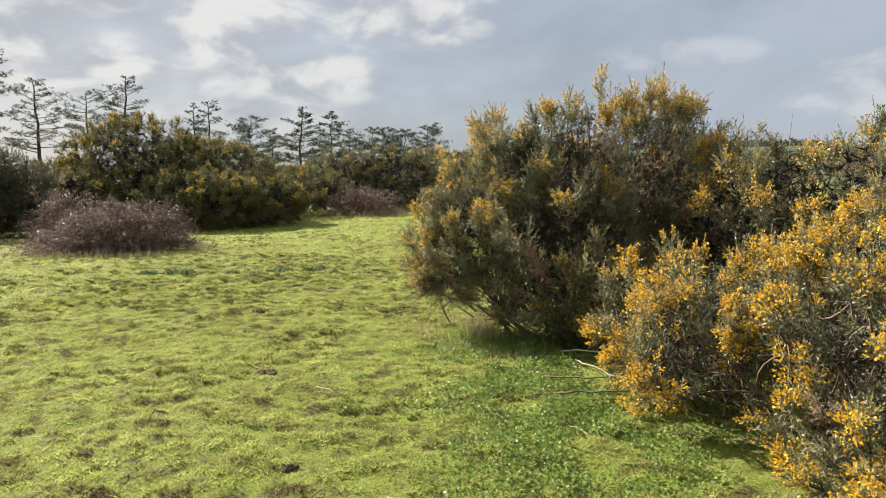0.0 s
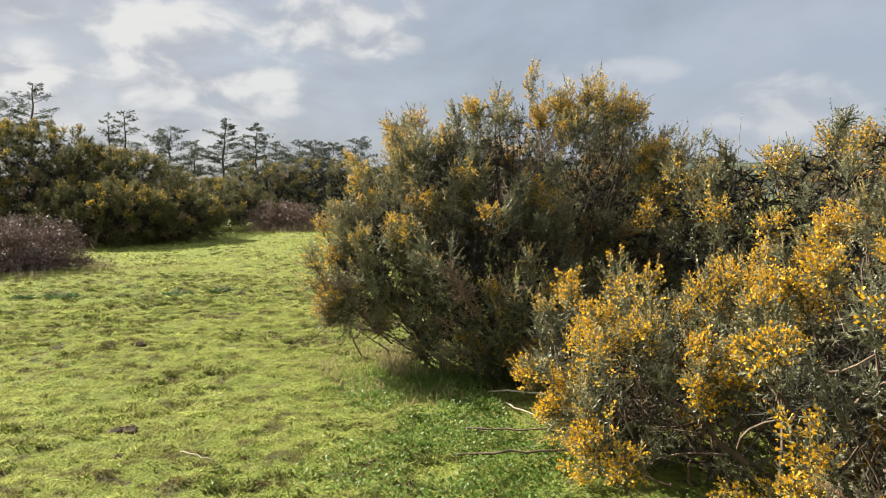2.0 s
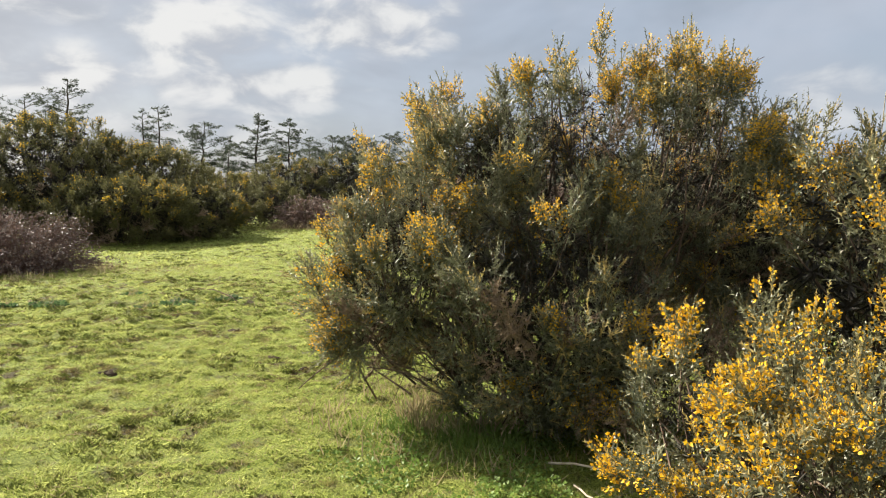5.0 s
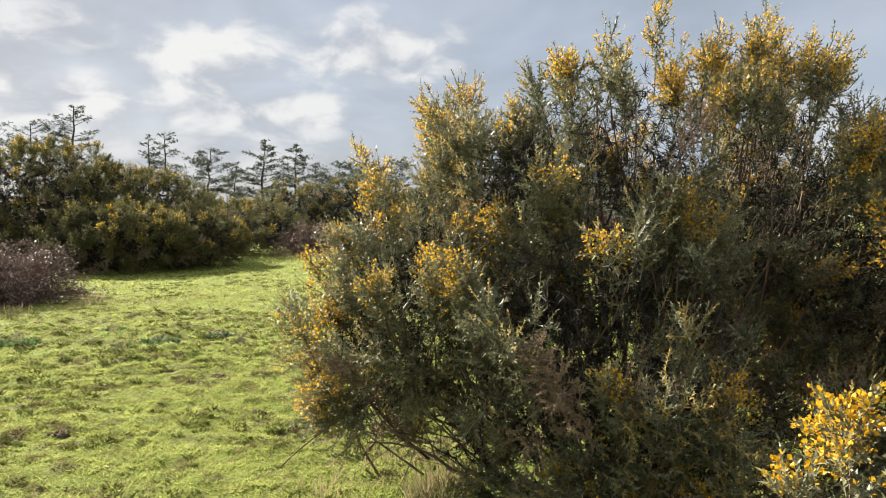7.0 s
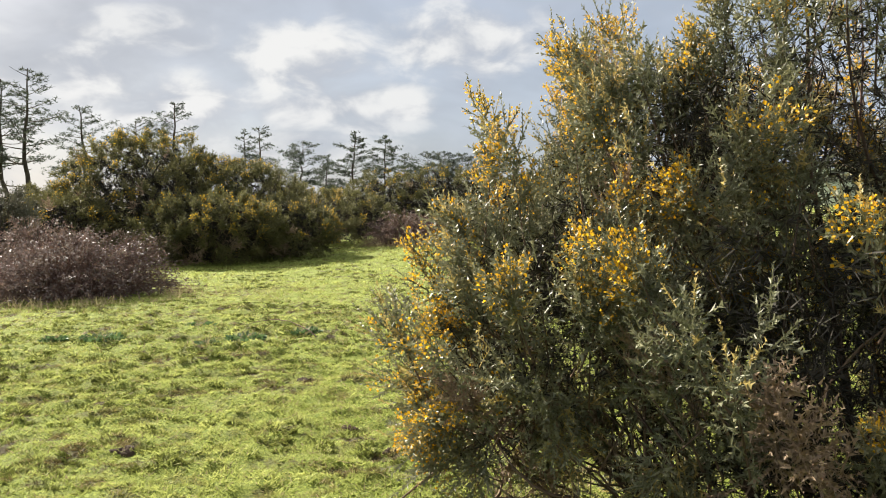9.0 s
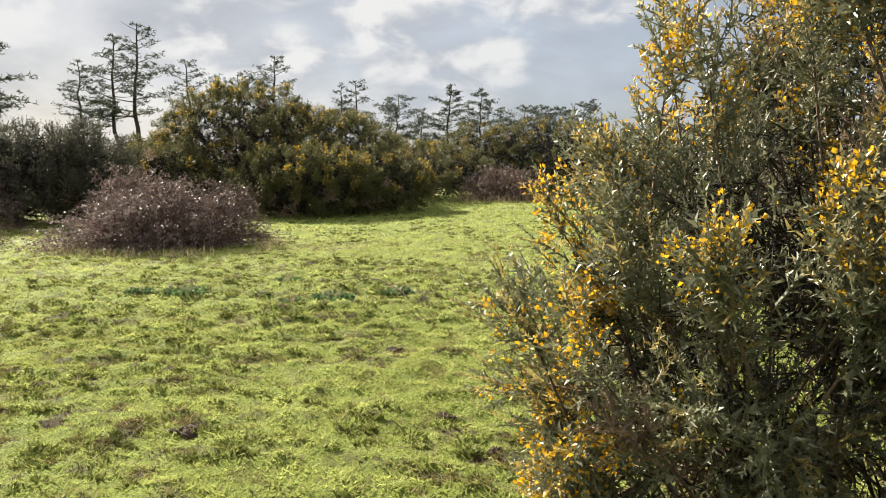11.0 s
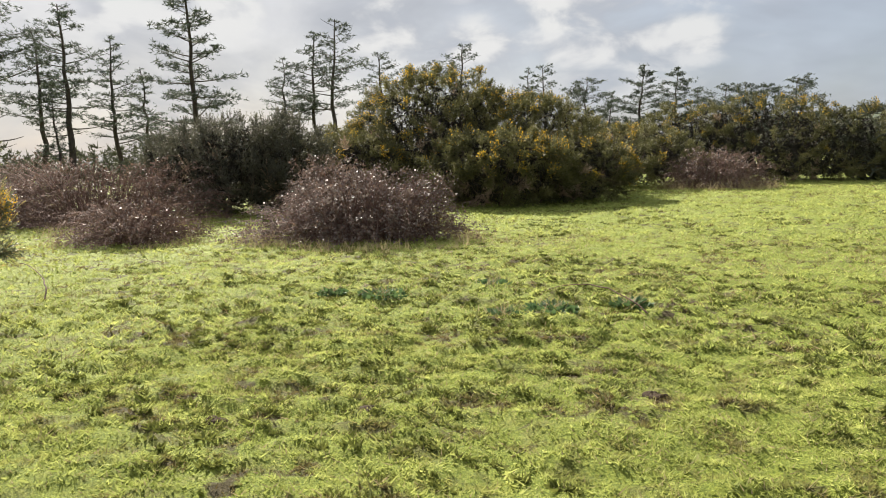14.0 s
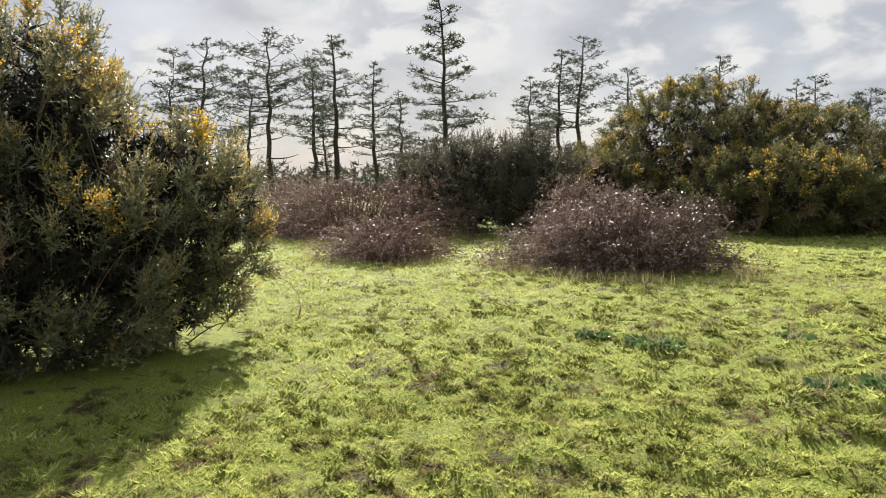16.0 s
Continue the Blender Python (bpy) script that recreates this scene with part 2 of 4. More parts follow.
def scatter(template, places, ways, sizes, rng):
    """Copies of a template (along z, of size 1) at places, along ways."""
    v, f = template
    if len(places) == 0:
        return np.zeros((0, 3)), np.zeros((0, 3), int)
    rot = turned(ways, rng.random(len(places)) * 6.283)
    out = np.einsum("nij,kj->nki", rot, v) * np.asarray(sizes)[:, None, None] + places[:, None, :]
    tri = f[None] + (np.arange(len(places)) * len(v))[:, None, None]
    return out.reshape(-1, 3), tri.reshape(-1, 3)


def tube(path, radii, sides=5):
    path, radii = np.asarray(path, float), np.asarray(radii, float)
    n = len(path)
    tangent = np.gradient(path, axis=0)
    rot = turned(tangent + 1e-9, np.zeros(n))
    ang = np.arange(sides) * 2 * np.pi / sides
    ring = np.stack([np.cos(ang), np.sin(ang), 0 * ang], 1)
    v = (np.einsum("nij,kj->nki", rot, ring) * radii[:, None, None] + path[:, None, :]).reshape(-1, 3)
    a = (np.arange(n - 1)[:, None] * sides + np.arange(sides)[None]).ravel()
    b = (np.arange(n - 1)[:, None] * sides + (np.arange(sides)[None] + 1) % sides).ravel()
    return v, np.concatenate([np.stack([a, b, b + sides], 1), np.stack([a, b + sides, a + sides], 1)])


def bent(p0, p1, p2, n=8):
    """A curve from p0 to p2 drawn towards p1."""
    t = np.linspace(0, 1, n)[:, None]
    p0, p1, p2 = (np.asarray(p, float) for p in (p0, p1, p2))
    return (1 - t) ** 2 * p0 + 2 * t * (1 - t) * p1 + t ** 2 * p2


def blade_set(base, tip, width, rng):
    """One thin triangle from each base to each tip."""
    d = tip - base
    side = np.cross(d, rng.normal(size=d.shape))
    side *= (width / np.maximum(np.linalg.norm(side, axis=1), 1e-9))[:, None] * 0.5
    v = np.stack([base - side, base + side, tip], 1).reshape(-1, 3)
    return v, np.arange(len(v)).reshape(-1, 3)


def finger_template(seed, stubs, blade, reach=0.22):
    """A gorse shoot of height 1: a stem thickly set with short spiny stubs; and the places of flowers."""
    rng = np.random.default_rng(seed)
    h = np.linspace(0.05, 0.98, stubs) + rng.normal(0, 0.02, stubs)
    ang = np.arange(stubs) * 2.4 + rng.normal(0, 0.4, stubs)
    long = reach * (1.1 - 0.45 * h) * rng.uniform(0.7, 1.3, stubs)
    ways = np.stack([np.cos(ang), np.sin(ang), 0.35 + 0.9 * h], 1)
    ways /= np.linalg.norm(ways, axis=1, keepdims=True)
    root = np.stack([0 * h, 0 * h, h * 0.88], 1)
    end = root + ways * long[:, None]
    spikes = blade_set(root - ways * 0.02, end, blade * rng.uniform(0.7, 1.3, stubs), rng)
    stem = blade_set(np.array([(0, 0, -0.25), (0, 0, -0.1)]), np.array([(0, 0, 1.0), (0, 0.02, 0.9)]), np.array([0.05, 0.06]), rng)
    return join(stem, spikes), (root + ways * long[:, None] * 0.8)[(h > 0.15) & (h < 0.88)]


def flower_template():
    """A pea flower of size 1: an upright standard petal folded along its middle, and two wings."""
    v = np.array([(0, 0, 0), (0.42, 0.25, 0.55), (0, 0.12, 1.0), (-0.42, 0.25, 0.55), (0, -0.05, 0.5),
                  (0.22, -0.5, 0.62), (0.02, -0.32, 0.2), (-0.22, -0.5, 0.62), (-0.02, -0.32, 0.2)])
    f = np.array([(0, 1, 4), (1, 2, 4), (2, 3, 4), (3, 0, 4), (0, 5, 6), (0, 8, 7)])
    return v, f


FLOWER = flower_template()
SPRIGS = [finger_template(i, 10, 0.092, 0.23) for i in range(6)]
SPRIGS_MID = [finger_template(10 + i, 8, 0.105, 0.24) for i in range(5)]
SPRIGS_FAR = [finger_template(20 + i, 7, 0.14, 0.28) for i in range(4)]


def tuft_template(seed, n=12, wide=0.15):
    rng = np.random.default_rng(seed)
    w = rng.normal(size=(n, 3)) * (1, 1, 0.5) + (0, 0, 0.25)
    w /= np.linalg.norm(w, axis=1, keepdims=True)
    return blade_set(w * 0.05, w * rng.uniform(0.6, 1.0, (n, 1)), np.full(n, wide), rng)


CORE_TUFTS = [tuft_template(80 + i, 11) for i in range(3)]
CORE_FINE = [tuft_template(90 + i, 9, 0.07) for i in range(3)]


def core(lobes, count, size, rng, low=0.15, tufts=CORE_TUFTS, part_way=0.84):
    """Dense filler tufts that close a crown from within; their dark colour stands in for shade."""
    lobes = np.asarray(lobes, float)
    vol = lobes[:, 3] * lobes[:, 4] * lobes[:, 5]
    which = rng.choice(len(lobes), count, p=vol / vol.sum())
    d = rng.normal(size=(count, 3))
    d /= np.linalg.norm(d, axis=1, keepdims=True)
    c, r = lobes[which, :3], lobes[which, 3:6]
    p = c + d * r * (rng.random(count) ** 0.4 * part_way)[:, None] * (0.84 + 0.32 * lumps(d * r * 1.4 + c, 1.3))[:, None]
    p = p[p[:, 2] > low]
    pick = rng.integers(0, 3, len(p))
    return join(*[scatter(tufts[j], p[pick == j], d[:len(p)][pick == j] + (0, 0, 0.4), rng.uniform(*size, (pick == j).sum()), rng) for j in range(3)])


def land(x, y):
    """Height of the ground without its small bumps."""
    x, y = np.asarray(x, float), np.asarray(y, float)
    dip = -0.1 * np.clip(y / 9, 0, 1)
    far = np.hypot(x, y)
    az = np.degrees(np.arctan2(-x, y))
    side = np.clip((16 - az) / 22, 0, 1) * np.clip((az + 75) / 30, 0, 1)
    s = np.clip((far - 120) / 330, 0, 1)
    return dip + 17.0 * s * s * (3 - 2 * s) * side


def bumps(x, y):
    """Tussocks and hoof-trodden hollows of the pasture."""
    p = np.stack([x, y, 0 * x], 1)
    t = np.clip((lumps(p * (1.0, 1.6, 1), 3.4) - 0.56) / 0.2, 0, 1) * 0.028
    near_weeds = np.exp(-((x + 3.2) ** 2 / 12 + (y - 11.8) ** 2 / 9))
    knobs = np.clip((lumps(p * (1.0, 1.3, 1) + 21, 8.5) - 0.52) / 0.14, 0, 1) * 0.020 + (lumps(p + 33, 17.0) - 0.5) * 0.010
    humps = np.clip((lumps(p * (1.0, 1.5, 1) + 50, 4.2) - 0.55) / 0.16, 0, 1) * 0.035 * near_weeds
    return knobs + humps + t * (0.5 + 1.2 * near_weeds) + (lumps(p * (1, 1.4, 1) + 9, 6.5) - 0.5) * 0.025 + (lumps(p + 5, 0.7) - 0.5) * 0.06


# ---- ground ----


def spread(lo, hi, step, grow, end_lo, end_hi):
    mid = np.arange(lo, hi, step)
    out, d, v = [], step, mid[-1]
    while v < end_hi:
        d *= grow
        v += d
        out.append(v)
    low, d, v = [], step, mid[0]
    while v > end_lo:
        d *= grow
        v -= d
        low.append(v)
    return np.concatenate([low[::-1], mid, out])


def build_ground():
    xs = spread(-6.0, 1.4, 0.06, 1.12, -1500, 1500)
    ys = spread(2.0, 13.4, 0.06, 1.11, -1500, 1500)
    gx, gy = (a.ravel() for a in np.meshgrid(xs, ys))
    fade = np.clip(1 - (np.hypot(gx + 2, gy - 8) - 30) / 30, 0, 1)
    z = land(gx, gy) + bumps(gx, gy) * fade
    nx, ny = len(xs), len(ys)
    i = (np.arange(ny - 1)[:, None] * nx + np.arange(nx - 1)[None]).ravel()
    tris = np.concatenate([np.stack([i, i + 1, i + nx + 1], 1), np.stack([i, i + nx + 1, i + nx], 1)])
    ob = part("ground", (np.stack([gx, gy, z], 1), tris), TURF, smooth=True)
    tagged(ob, "uneven green pasture of short mossy turf reaching the horizon", "ground", kind="structure")


build_ground()


def ground_z(x, y):
    x, y = np.atleast_1d(np.asarray(x, float)), np.atleast_1d(np.asarray(y, float))
    return land(x, y) + bumps(x, y)


def rest(x, y):
    return float(ground_z(x, y)[0])


# ---- gorse ----


def crown_points(lobes, n, rng, shell=0.6, gaps=0.3, low=0.10, uneven=1.0):
    """Places, outward ways and depth for n shoots over the surface of a heap of ellipsoids (relative to the base)."""
    lobes = np.asarray(lobes, float)
    area = lobes[:, 3] * lobes[:, 4] + lobes[:, 3] * lobes[:, 5] + lobes[:, 4] * lobes[:, 5]
    which = rng.choice(len(lobes), n * 4, p=area / area.sum())
    d = rng.normal(size=(n * 4, 3))
    d /= np.linalg.norm(d, axis=1, keepdims=True)
    c, r = lobes[which, :3], lobes[which, 3:6]
    outer = rng.random(n * 4) < shell
    u = np.where(outer, rng.uniform(0.92, 1.03, n * 4), rng.uniform(0.62, 0.92, n * 4))
    bulge = 1.01 + uneven * (0.32 * lumps(d * r * 1.4 + c, 1.3) + 0.26 * lumps(d * r + c + 7, 3.0) - 0.29)
    p = c + d * r * (u * bulge)[:, None]
    keep = p[:, 2] > low
    for lx, ly, lz, rx, ry, rz in lobes:
        q = np.linalg.norm((p - (lx, ly, lz)) / (rx, ry, rz), axis=1)
        keep &= q > 0.60
    keep &= (lumps(p + 3, 2.6) > gaps) | (rng.random(n * 4) < 0.25)
    p, d, outer = p[keep][:n], d[keep][:n], outer[keep][:n]
    return p, d, outer


def plumes(root, ways, long, shoots, rng):
    """Splits each shoot into a tall leader and side leaders that rise round it: places, ways, lengths, and whose they are."""
    n = len(root)
    ang = np.arange(shoots)[None] * 2.4 + rng.random((n, 1)) * 6.283 + rng.normal(0, 0.3, (n, shoots))
    up = rng.uniform(0.0, 0.62, (n, shoots))
    rot = turned(ways, np.zeros(n))
    ring = np.einsum("nij,nkj->nki", rot, np.stack([np.cos(ang), np.sin(ang), 0 * ang], 2))
    side_root = root[:, None] + ways[:, None] * (long[:, None] * up)[..., None]
    side_way = ways[:, None] * 0.75 + ring * rng.uniform(0.22, 0.55, (n, shoots))[..., None] + (0, 0, 0.2)
    side_way /= np.linalg.norm(side_way, axis=2, keepdims=True)
    side_long = long[:, None] * (0.62 - 0.42 * up) * rng.uniform(0.7, 1.15, (n, shoots))
    own = np.concatenate([np.arange(n), np.repeat(np.arange(n), shoots)])
    return (np.concatenate([root, side_root.reshape(-1, 3)]), np.concatenate([ways, side_way.reshape(-1, 3)]),
            np.concatenate([long, side_long.ravel()]), own)


def gorse(place, lobes, leaders, reach, sprig, label, seed, kit=None, flowers=0.35, petal=0.02, leaf=None, blossom=None, dead=0.15,
          limbs=10, group="", flower_high=0.3, name="gorse_bush", up=0.95, gaps=0.3, per=9, fill=9, shoots=6, extra=(), low=0.10, uneven=1.0):
    """A bush of plumes over a heap of lobes; each plume is a cone of leaders with short spiny sprigs, and some are in flower.
    extra: lone plumes of their own (place of the tip, way, length)."""
    rng = np.random.default_rng(seed)
    kit, leaf, blossom = kit or SPRIGS, leaf or GORSE, blossom or PETAL
    x, y = place
    base = thing(name, (x, y, rest(x, y)), label, "bush", group)
    p, d, outer = crown_points(lobes, leaders, rng, gaps=gaps, low=low, uneven=uneven)
    top = max(l[2] + l[5] for l in lobes)
    ways = d * 0.8 + (0, 0, up) + rng.normal(0, 0.2, d.shape)
    ways[:, 2] -= np.where(p[:, 2] < top * 0.3, 0.55, 0.0)
    long = rng.uniform(*reach, len(p)) * np.where(rng.random(len(p)) < 0.2, 1.4, 1.0)
    if extra:
        p = np.concatenate([p, [e[0] for e in extra]])
        d = np.concatenate([d, [e[1] for e in extra]])
        ways = np.concatenate([ways, [e[1] for e in extra]])
        long = np.concatenate([long, [e[2] for e in extra]])
        outer = np.concatenate([outer, np.ones(len(extra), bool)])
    ways /= np.linalg.norm(ways, axis=1, keepdims=True)
    root = p - ways * long[:, None] * 0.62
    bare = rng.random(len(p)) < dead * np.clip(1.7 - 2.6 * p[:, 2] / top, 0.06, 1.6)
    bare[len(p) - len(extra):] = False
    want = lumps(p + 17, 2.6) * 0.6 + 0.65 * rng.random(len(p)) + 0.7 * np.clip(p[:, 2] / top - flower_high, -0.6, 0.4)
    level = np.quantile(want[outer & ~bare], 1 - flowers) if flowers > 0 else 9
    bloom = (want > level) & outer & ~bare
    bloom[len(p) - len(extra):] = [e[0][2] > 1.0 for e in extra]
    l_root, l_way, l_long, l_own = plumes(root, ways, long, shoots, rng)
    # sprigs up each leader, leaning out in a spiral
    n = len(l_root)
    u = np.tile(np.linspace(0.12, 1.0, per), (n, 1)) + rng.normal(0, 0.03, (n, per))
    ang = np.arange(per)[None] * 2.4 + rng.random((n, 1)) * 6.283
    open_out = (1.15 - u)[..., None]
    rot = turned(l_way, np.zeros(n))
    local = np.stack([np.cos(ang), np.sin(ang), np.zeros_like(ang)], 2)
    ring = np.einsum("nij,nkj->nki", rot, local)
    at = l_root[:, None] + l_way[:, None] * (l_long[:, None] * u)[..., None] * 0.92
    sway = l_way[:, None] * (0.55 + 0.6 * u)[..., None] + ring * open_out * 1.0
    size = rng.uniform(*sprig, (n, per)) * (1.15 - 0.45 * u)
    at, sway, size, u = at.reshape(-1, 3), sway.reshape(-1, 3), size.ravel(), u.ravel()
    own = np.repeat(l_own, per)
    fresh = (rng.random(len(at)) < np.where(u > 0.6, 0.36, 0.06)) & outer[own] & (leaf is GORSE)
    pick = rng.integers(0, len(kit), len(at))
    spin = turned(sway, rng.random(len(at)) * 6.283)

    def set_out(mask):
        shapes = []
        for j in range(len(kit)):
            m = mask & (pick == j)
            v, f = kit[j][0]
            out = np.einsum("nij,kj->nki", spin[m], v) * size[m][:, None, None] + at[m][:, None]
            shapes.append((out.reshape(-1, 3), (f[None] + (np.arange(m.sum()) * len(v))[:, None, None]).reshape(-1, 3)))
        return join(*shapes)

    kept = outer[own] | (rng.random(len(at)) < 0.55)
    dry = bare[own]
    volume = sum(l[3] * l[4] * l[5] for l in lobes)
    wide = 0.45 * (sprig[0] + sprig[1])
    # filler tufts, dark so that gaps in the crown look shaded
    part("inner_shade_fill", core(lobes, int(fill * (volume ** 0.67) / wide ** 2), (wide * (0.6 if kit is SPRIGS else 0.8), wide * (1.05 if kit is SPRIGS else 1.5)), rng, 0.05 * top, CORE_FINE if kit is SPRIGS else CORE_TUFTS, 0.74 if kit is SPRIGS else 0.84), INNER_SHADE, base, "twiggy filling of the bush, coloured dark as the shade inside")
    part("crown", set_out(~dry & ~fresh & kept), leaf, base)
    if fresh.any():
        part("new_growth", set_out(fresh & ~dry), GORSE_TIP, base, "paler yellow-green young shoots")
    if dry.sum() > 9:
        part("dead_foliage", set_out(dry & (rng.random(len(at)) < 0.75)), DEAD, base, "brown dead inner twigs")
    if bloom.any():
        spots, outs = [], []
        for j in range(len(kit)):
            m = bloom[own] & (pick == j) & (u > 0.2) & (u < 0.9) & (lumps(at + 40, 9.0) > 0.43)
            w = np.einsum("nij,kj->nki", spin[m], kit[j][1]) * size[m][:, None, None]
            spots.append((w + at[m][:, None]).reshape(-1, 3))
            outs.append((w - sway[m][:, None] * 0.2 * size[m][:, None, None]).reshape(-1, 3))
        spots, outs = np.concatenate(spots), np.concatenate(outs)
        if kit is SPRIGS_FAR:
            spots, outs = spots[::2], outs[::2]
        outs = outs + rng.normal(0, 0.3, outs.shape) * np.linalg.norm(outs, axis=1, keepdims=True) + 1e-5
        blossoms = part("blossom", scatter(FLOWER, spots, outs, rng.uniform(0.7, 1.3, len(spots)) * petal, rng), blossom, base, "small yellow pea flowers")
        tagged(blossoms, kind="stuff")
    inner = np.flatnonzero(~outer)
    for i in rng.choice(inner, limbs):
        end = p[i]
        start = np.array([*(rng.normal(0, 0.12, 2) + end[:2] * 0.32), -0.05])
        knee = start * 0.45 + end * 0.55 + (*rng.normal(0, 0.12, 2), -0.15 * end[2])
        path = bent(start, knee, end, 9)
        path[1:-1] += rng.normal(0, 0.02, (7, 3))
        part("limb", tube(path, np.linspace(0.020, 0.005, 9) * rng.uniform(0.6, 1.3), 6), BARK, base, smooth=True)
    twigs = []
    for i in rng.choice(len(root), 60 + limbs * 12):
        end = root[i]
        mid = end * (0.78, 0.78, 0.7) + rng.normal(0, 0.13, 3) - (0, 0, 0.08)
        twigs.append(tube(bent(mid + rng.normal(0, 0.05, 3), (mid + end) / 2 + rng.normal(0, 0.08, 3), end, 5), np.linspace(0.009, 0.003, 5), 3))
    for i in np.flatnonzero(l_long > 0.5 * reach[0])[:900]:
        twigs.append(tube(np.stack([l_root[i] - l_way[i] * 0.3 * l_long[i], l_root[i] + l_way[i] * 0.5 * l_long[i]]), (0.005, 0.002), 3))
    tagged(part("twig_tangle", join(*twigs), BARK, base), kind="stuff")
    return base


def bramble(place, lobes, canes, leaves, label, seed, leaf_size=0.045, dry=0.35, group="", name="bramble_bush", cane_r=0.006):
    """A slumped heap of arching canes, each beset with leaves along its length."""
    rng = np.random.default_rng(seed)
    x, y = place
    base = thing(name, (x, y, rest(x, y)), label, "bush", group)
    volume = sum(l[3] * l[4] * l[5] for l in lobes)
    part("inner_shade_fill", core(lobes, int(420 * volume ** 0.67), (0.08, 0.2), rng, 0.02, CORE_FINE), BRAMBLE_INNER_SHADE, base, "tangled brown inner twigs, coloured darker for the shade within")
    q, e, _ = crown_points(lobes, int(canes * 2.0), rng, shell=0.85, gaps=0.0, low=0.02)
    arcs, spots = [], []
    per = max(6, int(leaves * 1.5 / len(q)))
    for i in range(len(q)):
        near = q[i] * (rng.uniform(0.1, 0.85), rng.uniform(0.1, 0.85), 0)
        swell = rng.uniform(0.92, 1.12) * (1.22 if rng.random() < 0.08 else 1.0)
        over = q[i] * (0.85, 0.85, 1.1 * swell) + (*rng.normal(0, 0.12, 2), 0.10)
        out = q[i] + e[i] * rng.uniform(0.05, 0.45) * (1, 1, 0) + (*rng.normal(0, 0.14, 2), -rng.uniform(-0.08, 0.30))
        out[2] = max(out[2], 0.03)
        path = bent(near, over, out, 8)
        arcs.append(tube(path, np.linspace(cane_r, cane_r * 0.4, 8), 3))
        t = 1 - rng.random(per) ** 1.6 * 0.75
        spots.append(path[(t * 7).astype(int)] + rng.normal(0, 0.035, (per, 3)))
    p = np.concatenate(spots)
    p[:, 2] = np.maximum(p[:, 2], 0.02)
    leaf = (np.array([(0, 0, 0), (0.34, 0.1, 0.45), (0, 0, 1.0), (-0.34, 0.1, 0.45)]), np.array([(0, 1, 2), (0, 2, 3)]))
    ways = rng.normal(size=p.shape) + (0, 0, 0.1)
    sizes = leaf_size * 0.8 * rng.uniform(0.5, 1.5, len(p))
    # leaves wither towards the foot
    brown = rng.random(len(p)) < dry + 0.35 * np.clip(0.5 - p[:, 2], 0, 0.5)
    part("leaves", scatter(leaf, p[~brown], ways[~brown], sizes[~brown], rng), BRAMBLE_LEAF, base, "small dark glossy leaves")
    part("dry_leaves", scatter(leaf, p[brown], ways[brown], sizes[brown], rng), BRAMBLE_DRY, base, "withered brown leaves")
    for one in arcs[:40]:
        part("cane", one, CANE, base)
    tagged(part("cane_tangle", join(*arcs[40:]), CANE, base, "arching reddish brown thorny canes"), kind="stuff")
    return base


# the tall gorse that the path rounds
big_gorse = gorse((1.3, 7.2), [(-0.98, 0.0, 0.98, 0.60, 0.55, 0.46), (-0.95, 0.10, 1.15, 0.54, 0.50, 0.40), (-0.68, 0.60, 1.38, 0.52, 0.56, 0.62),
                  (0.0, 0.1, 1.70, 0.74, 0.72, 0.80), (-0.60, 0.62, 1.80, 0.48, 0.45, 0.42), (-0.48, 0.05, 1.64, 0.42, 0.45, 0.52), (0.82, 0.22, 1.62, 0.74, 0.68, 0.80), (-0.25, -0.5, 1.0, 0.62, 0.58, 0.62),
                  (0.05, -0.35, 0.8, 0.65, 0.75, 0.7), (1.45, 0.3, 1.3, 0.8, 0.75, 0.85), (-0.18, -0.42, 0.42, 0.58, 0.52, 0.44), (0.45, -0.55, 0.40, 0.75, 0.65, 0.42),
                  (-0.58, -0.05, 0.44, 0.44, 0.42, 0.42), (-0.05, -0.62, 0.55, 0.55, 0.46, 0.50), (-0.40, -0.30, 0.30, 0.45, 0.40, 0.30), (-1.22, -0.02, 0.70, 0.40, 0.42, 0.32)],
      860, (0.26, 0.46), (0.085, 0.130), "tall dark gorse bush with yellow flowers and a bare brown base", 11, flowers=0.42, petal=0.0130, dead=0.26,
      limbs=14, gaps=0.36, flower_high=0.6, per=7, fill=24, shoots=6, low=0.07,
      extra=[((-1.54, -0.05, 0.62), (-0.9, -0.2, 0.35), 0.42), ((-1.52, 0.10, 0.95), (-0.7, 0.0, 0.8), 0.40), ((-1.50, -0.25, 0.48), (-0.8, -0.5, -0.35), 0.38),
             ((-1.35, -0.30, 0.40), (-0.4, -0.3, -0.8), 0.34), ((-1.42, 0.1, 0.45), (-0.6, 0.1, -0.5), 0.36), ((-1.45, 0.15, 1.35), (-0.4, 0.1, 1.0), 0.44),
             ((-1.20, -0.05, 1.68), (-0.15, 0.0, 1.0), 0.48), ((-1.28, 0.05, 1.72), (-0.15, 0.0, 1.0), 0.52), ((-1.26, 0.15, 1.70), (0.1, 0.1, 1.0), 0.50), ((-0.95, 0.0, 1.74), (-0.1, 0.1, 1.0), 0.44), ((-1.57, 0.05, 1.22), (-0.6, 0.0, 0.9), 0.36), ((-1.56, 0.0, 0.75), (-0.9, 0.0, 0.2), 0.34), ((-0.95, 0.58, 2.16), (-0.25, 0.0, 1.0), 0.5),
             ((-0.72, 0.62, 2.24), (-0.1, 0.0, 1.0), 0.5), ((0.3, 0.1, 2.56), (0.05, 0.0, 1.0), 0.5), ((0.95, 0.2, 2.5), (0.0, 0.0, 1.0), 0.55)])
rng_limb = np.random.default_rng(9)
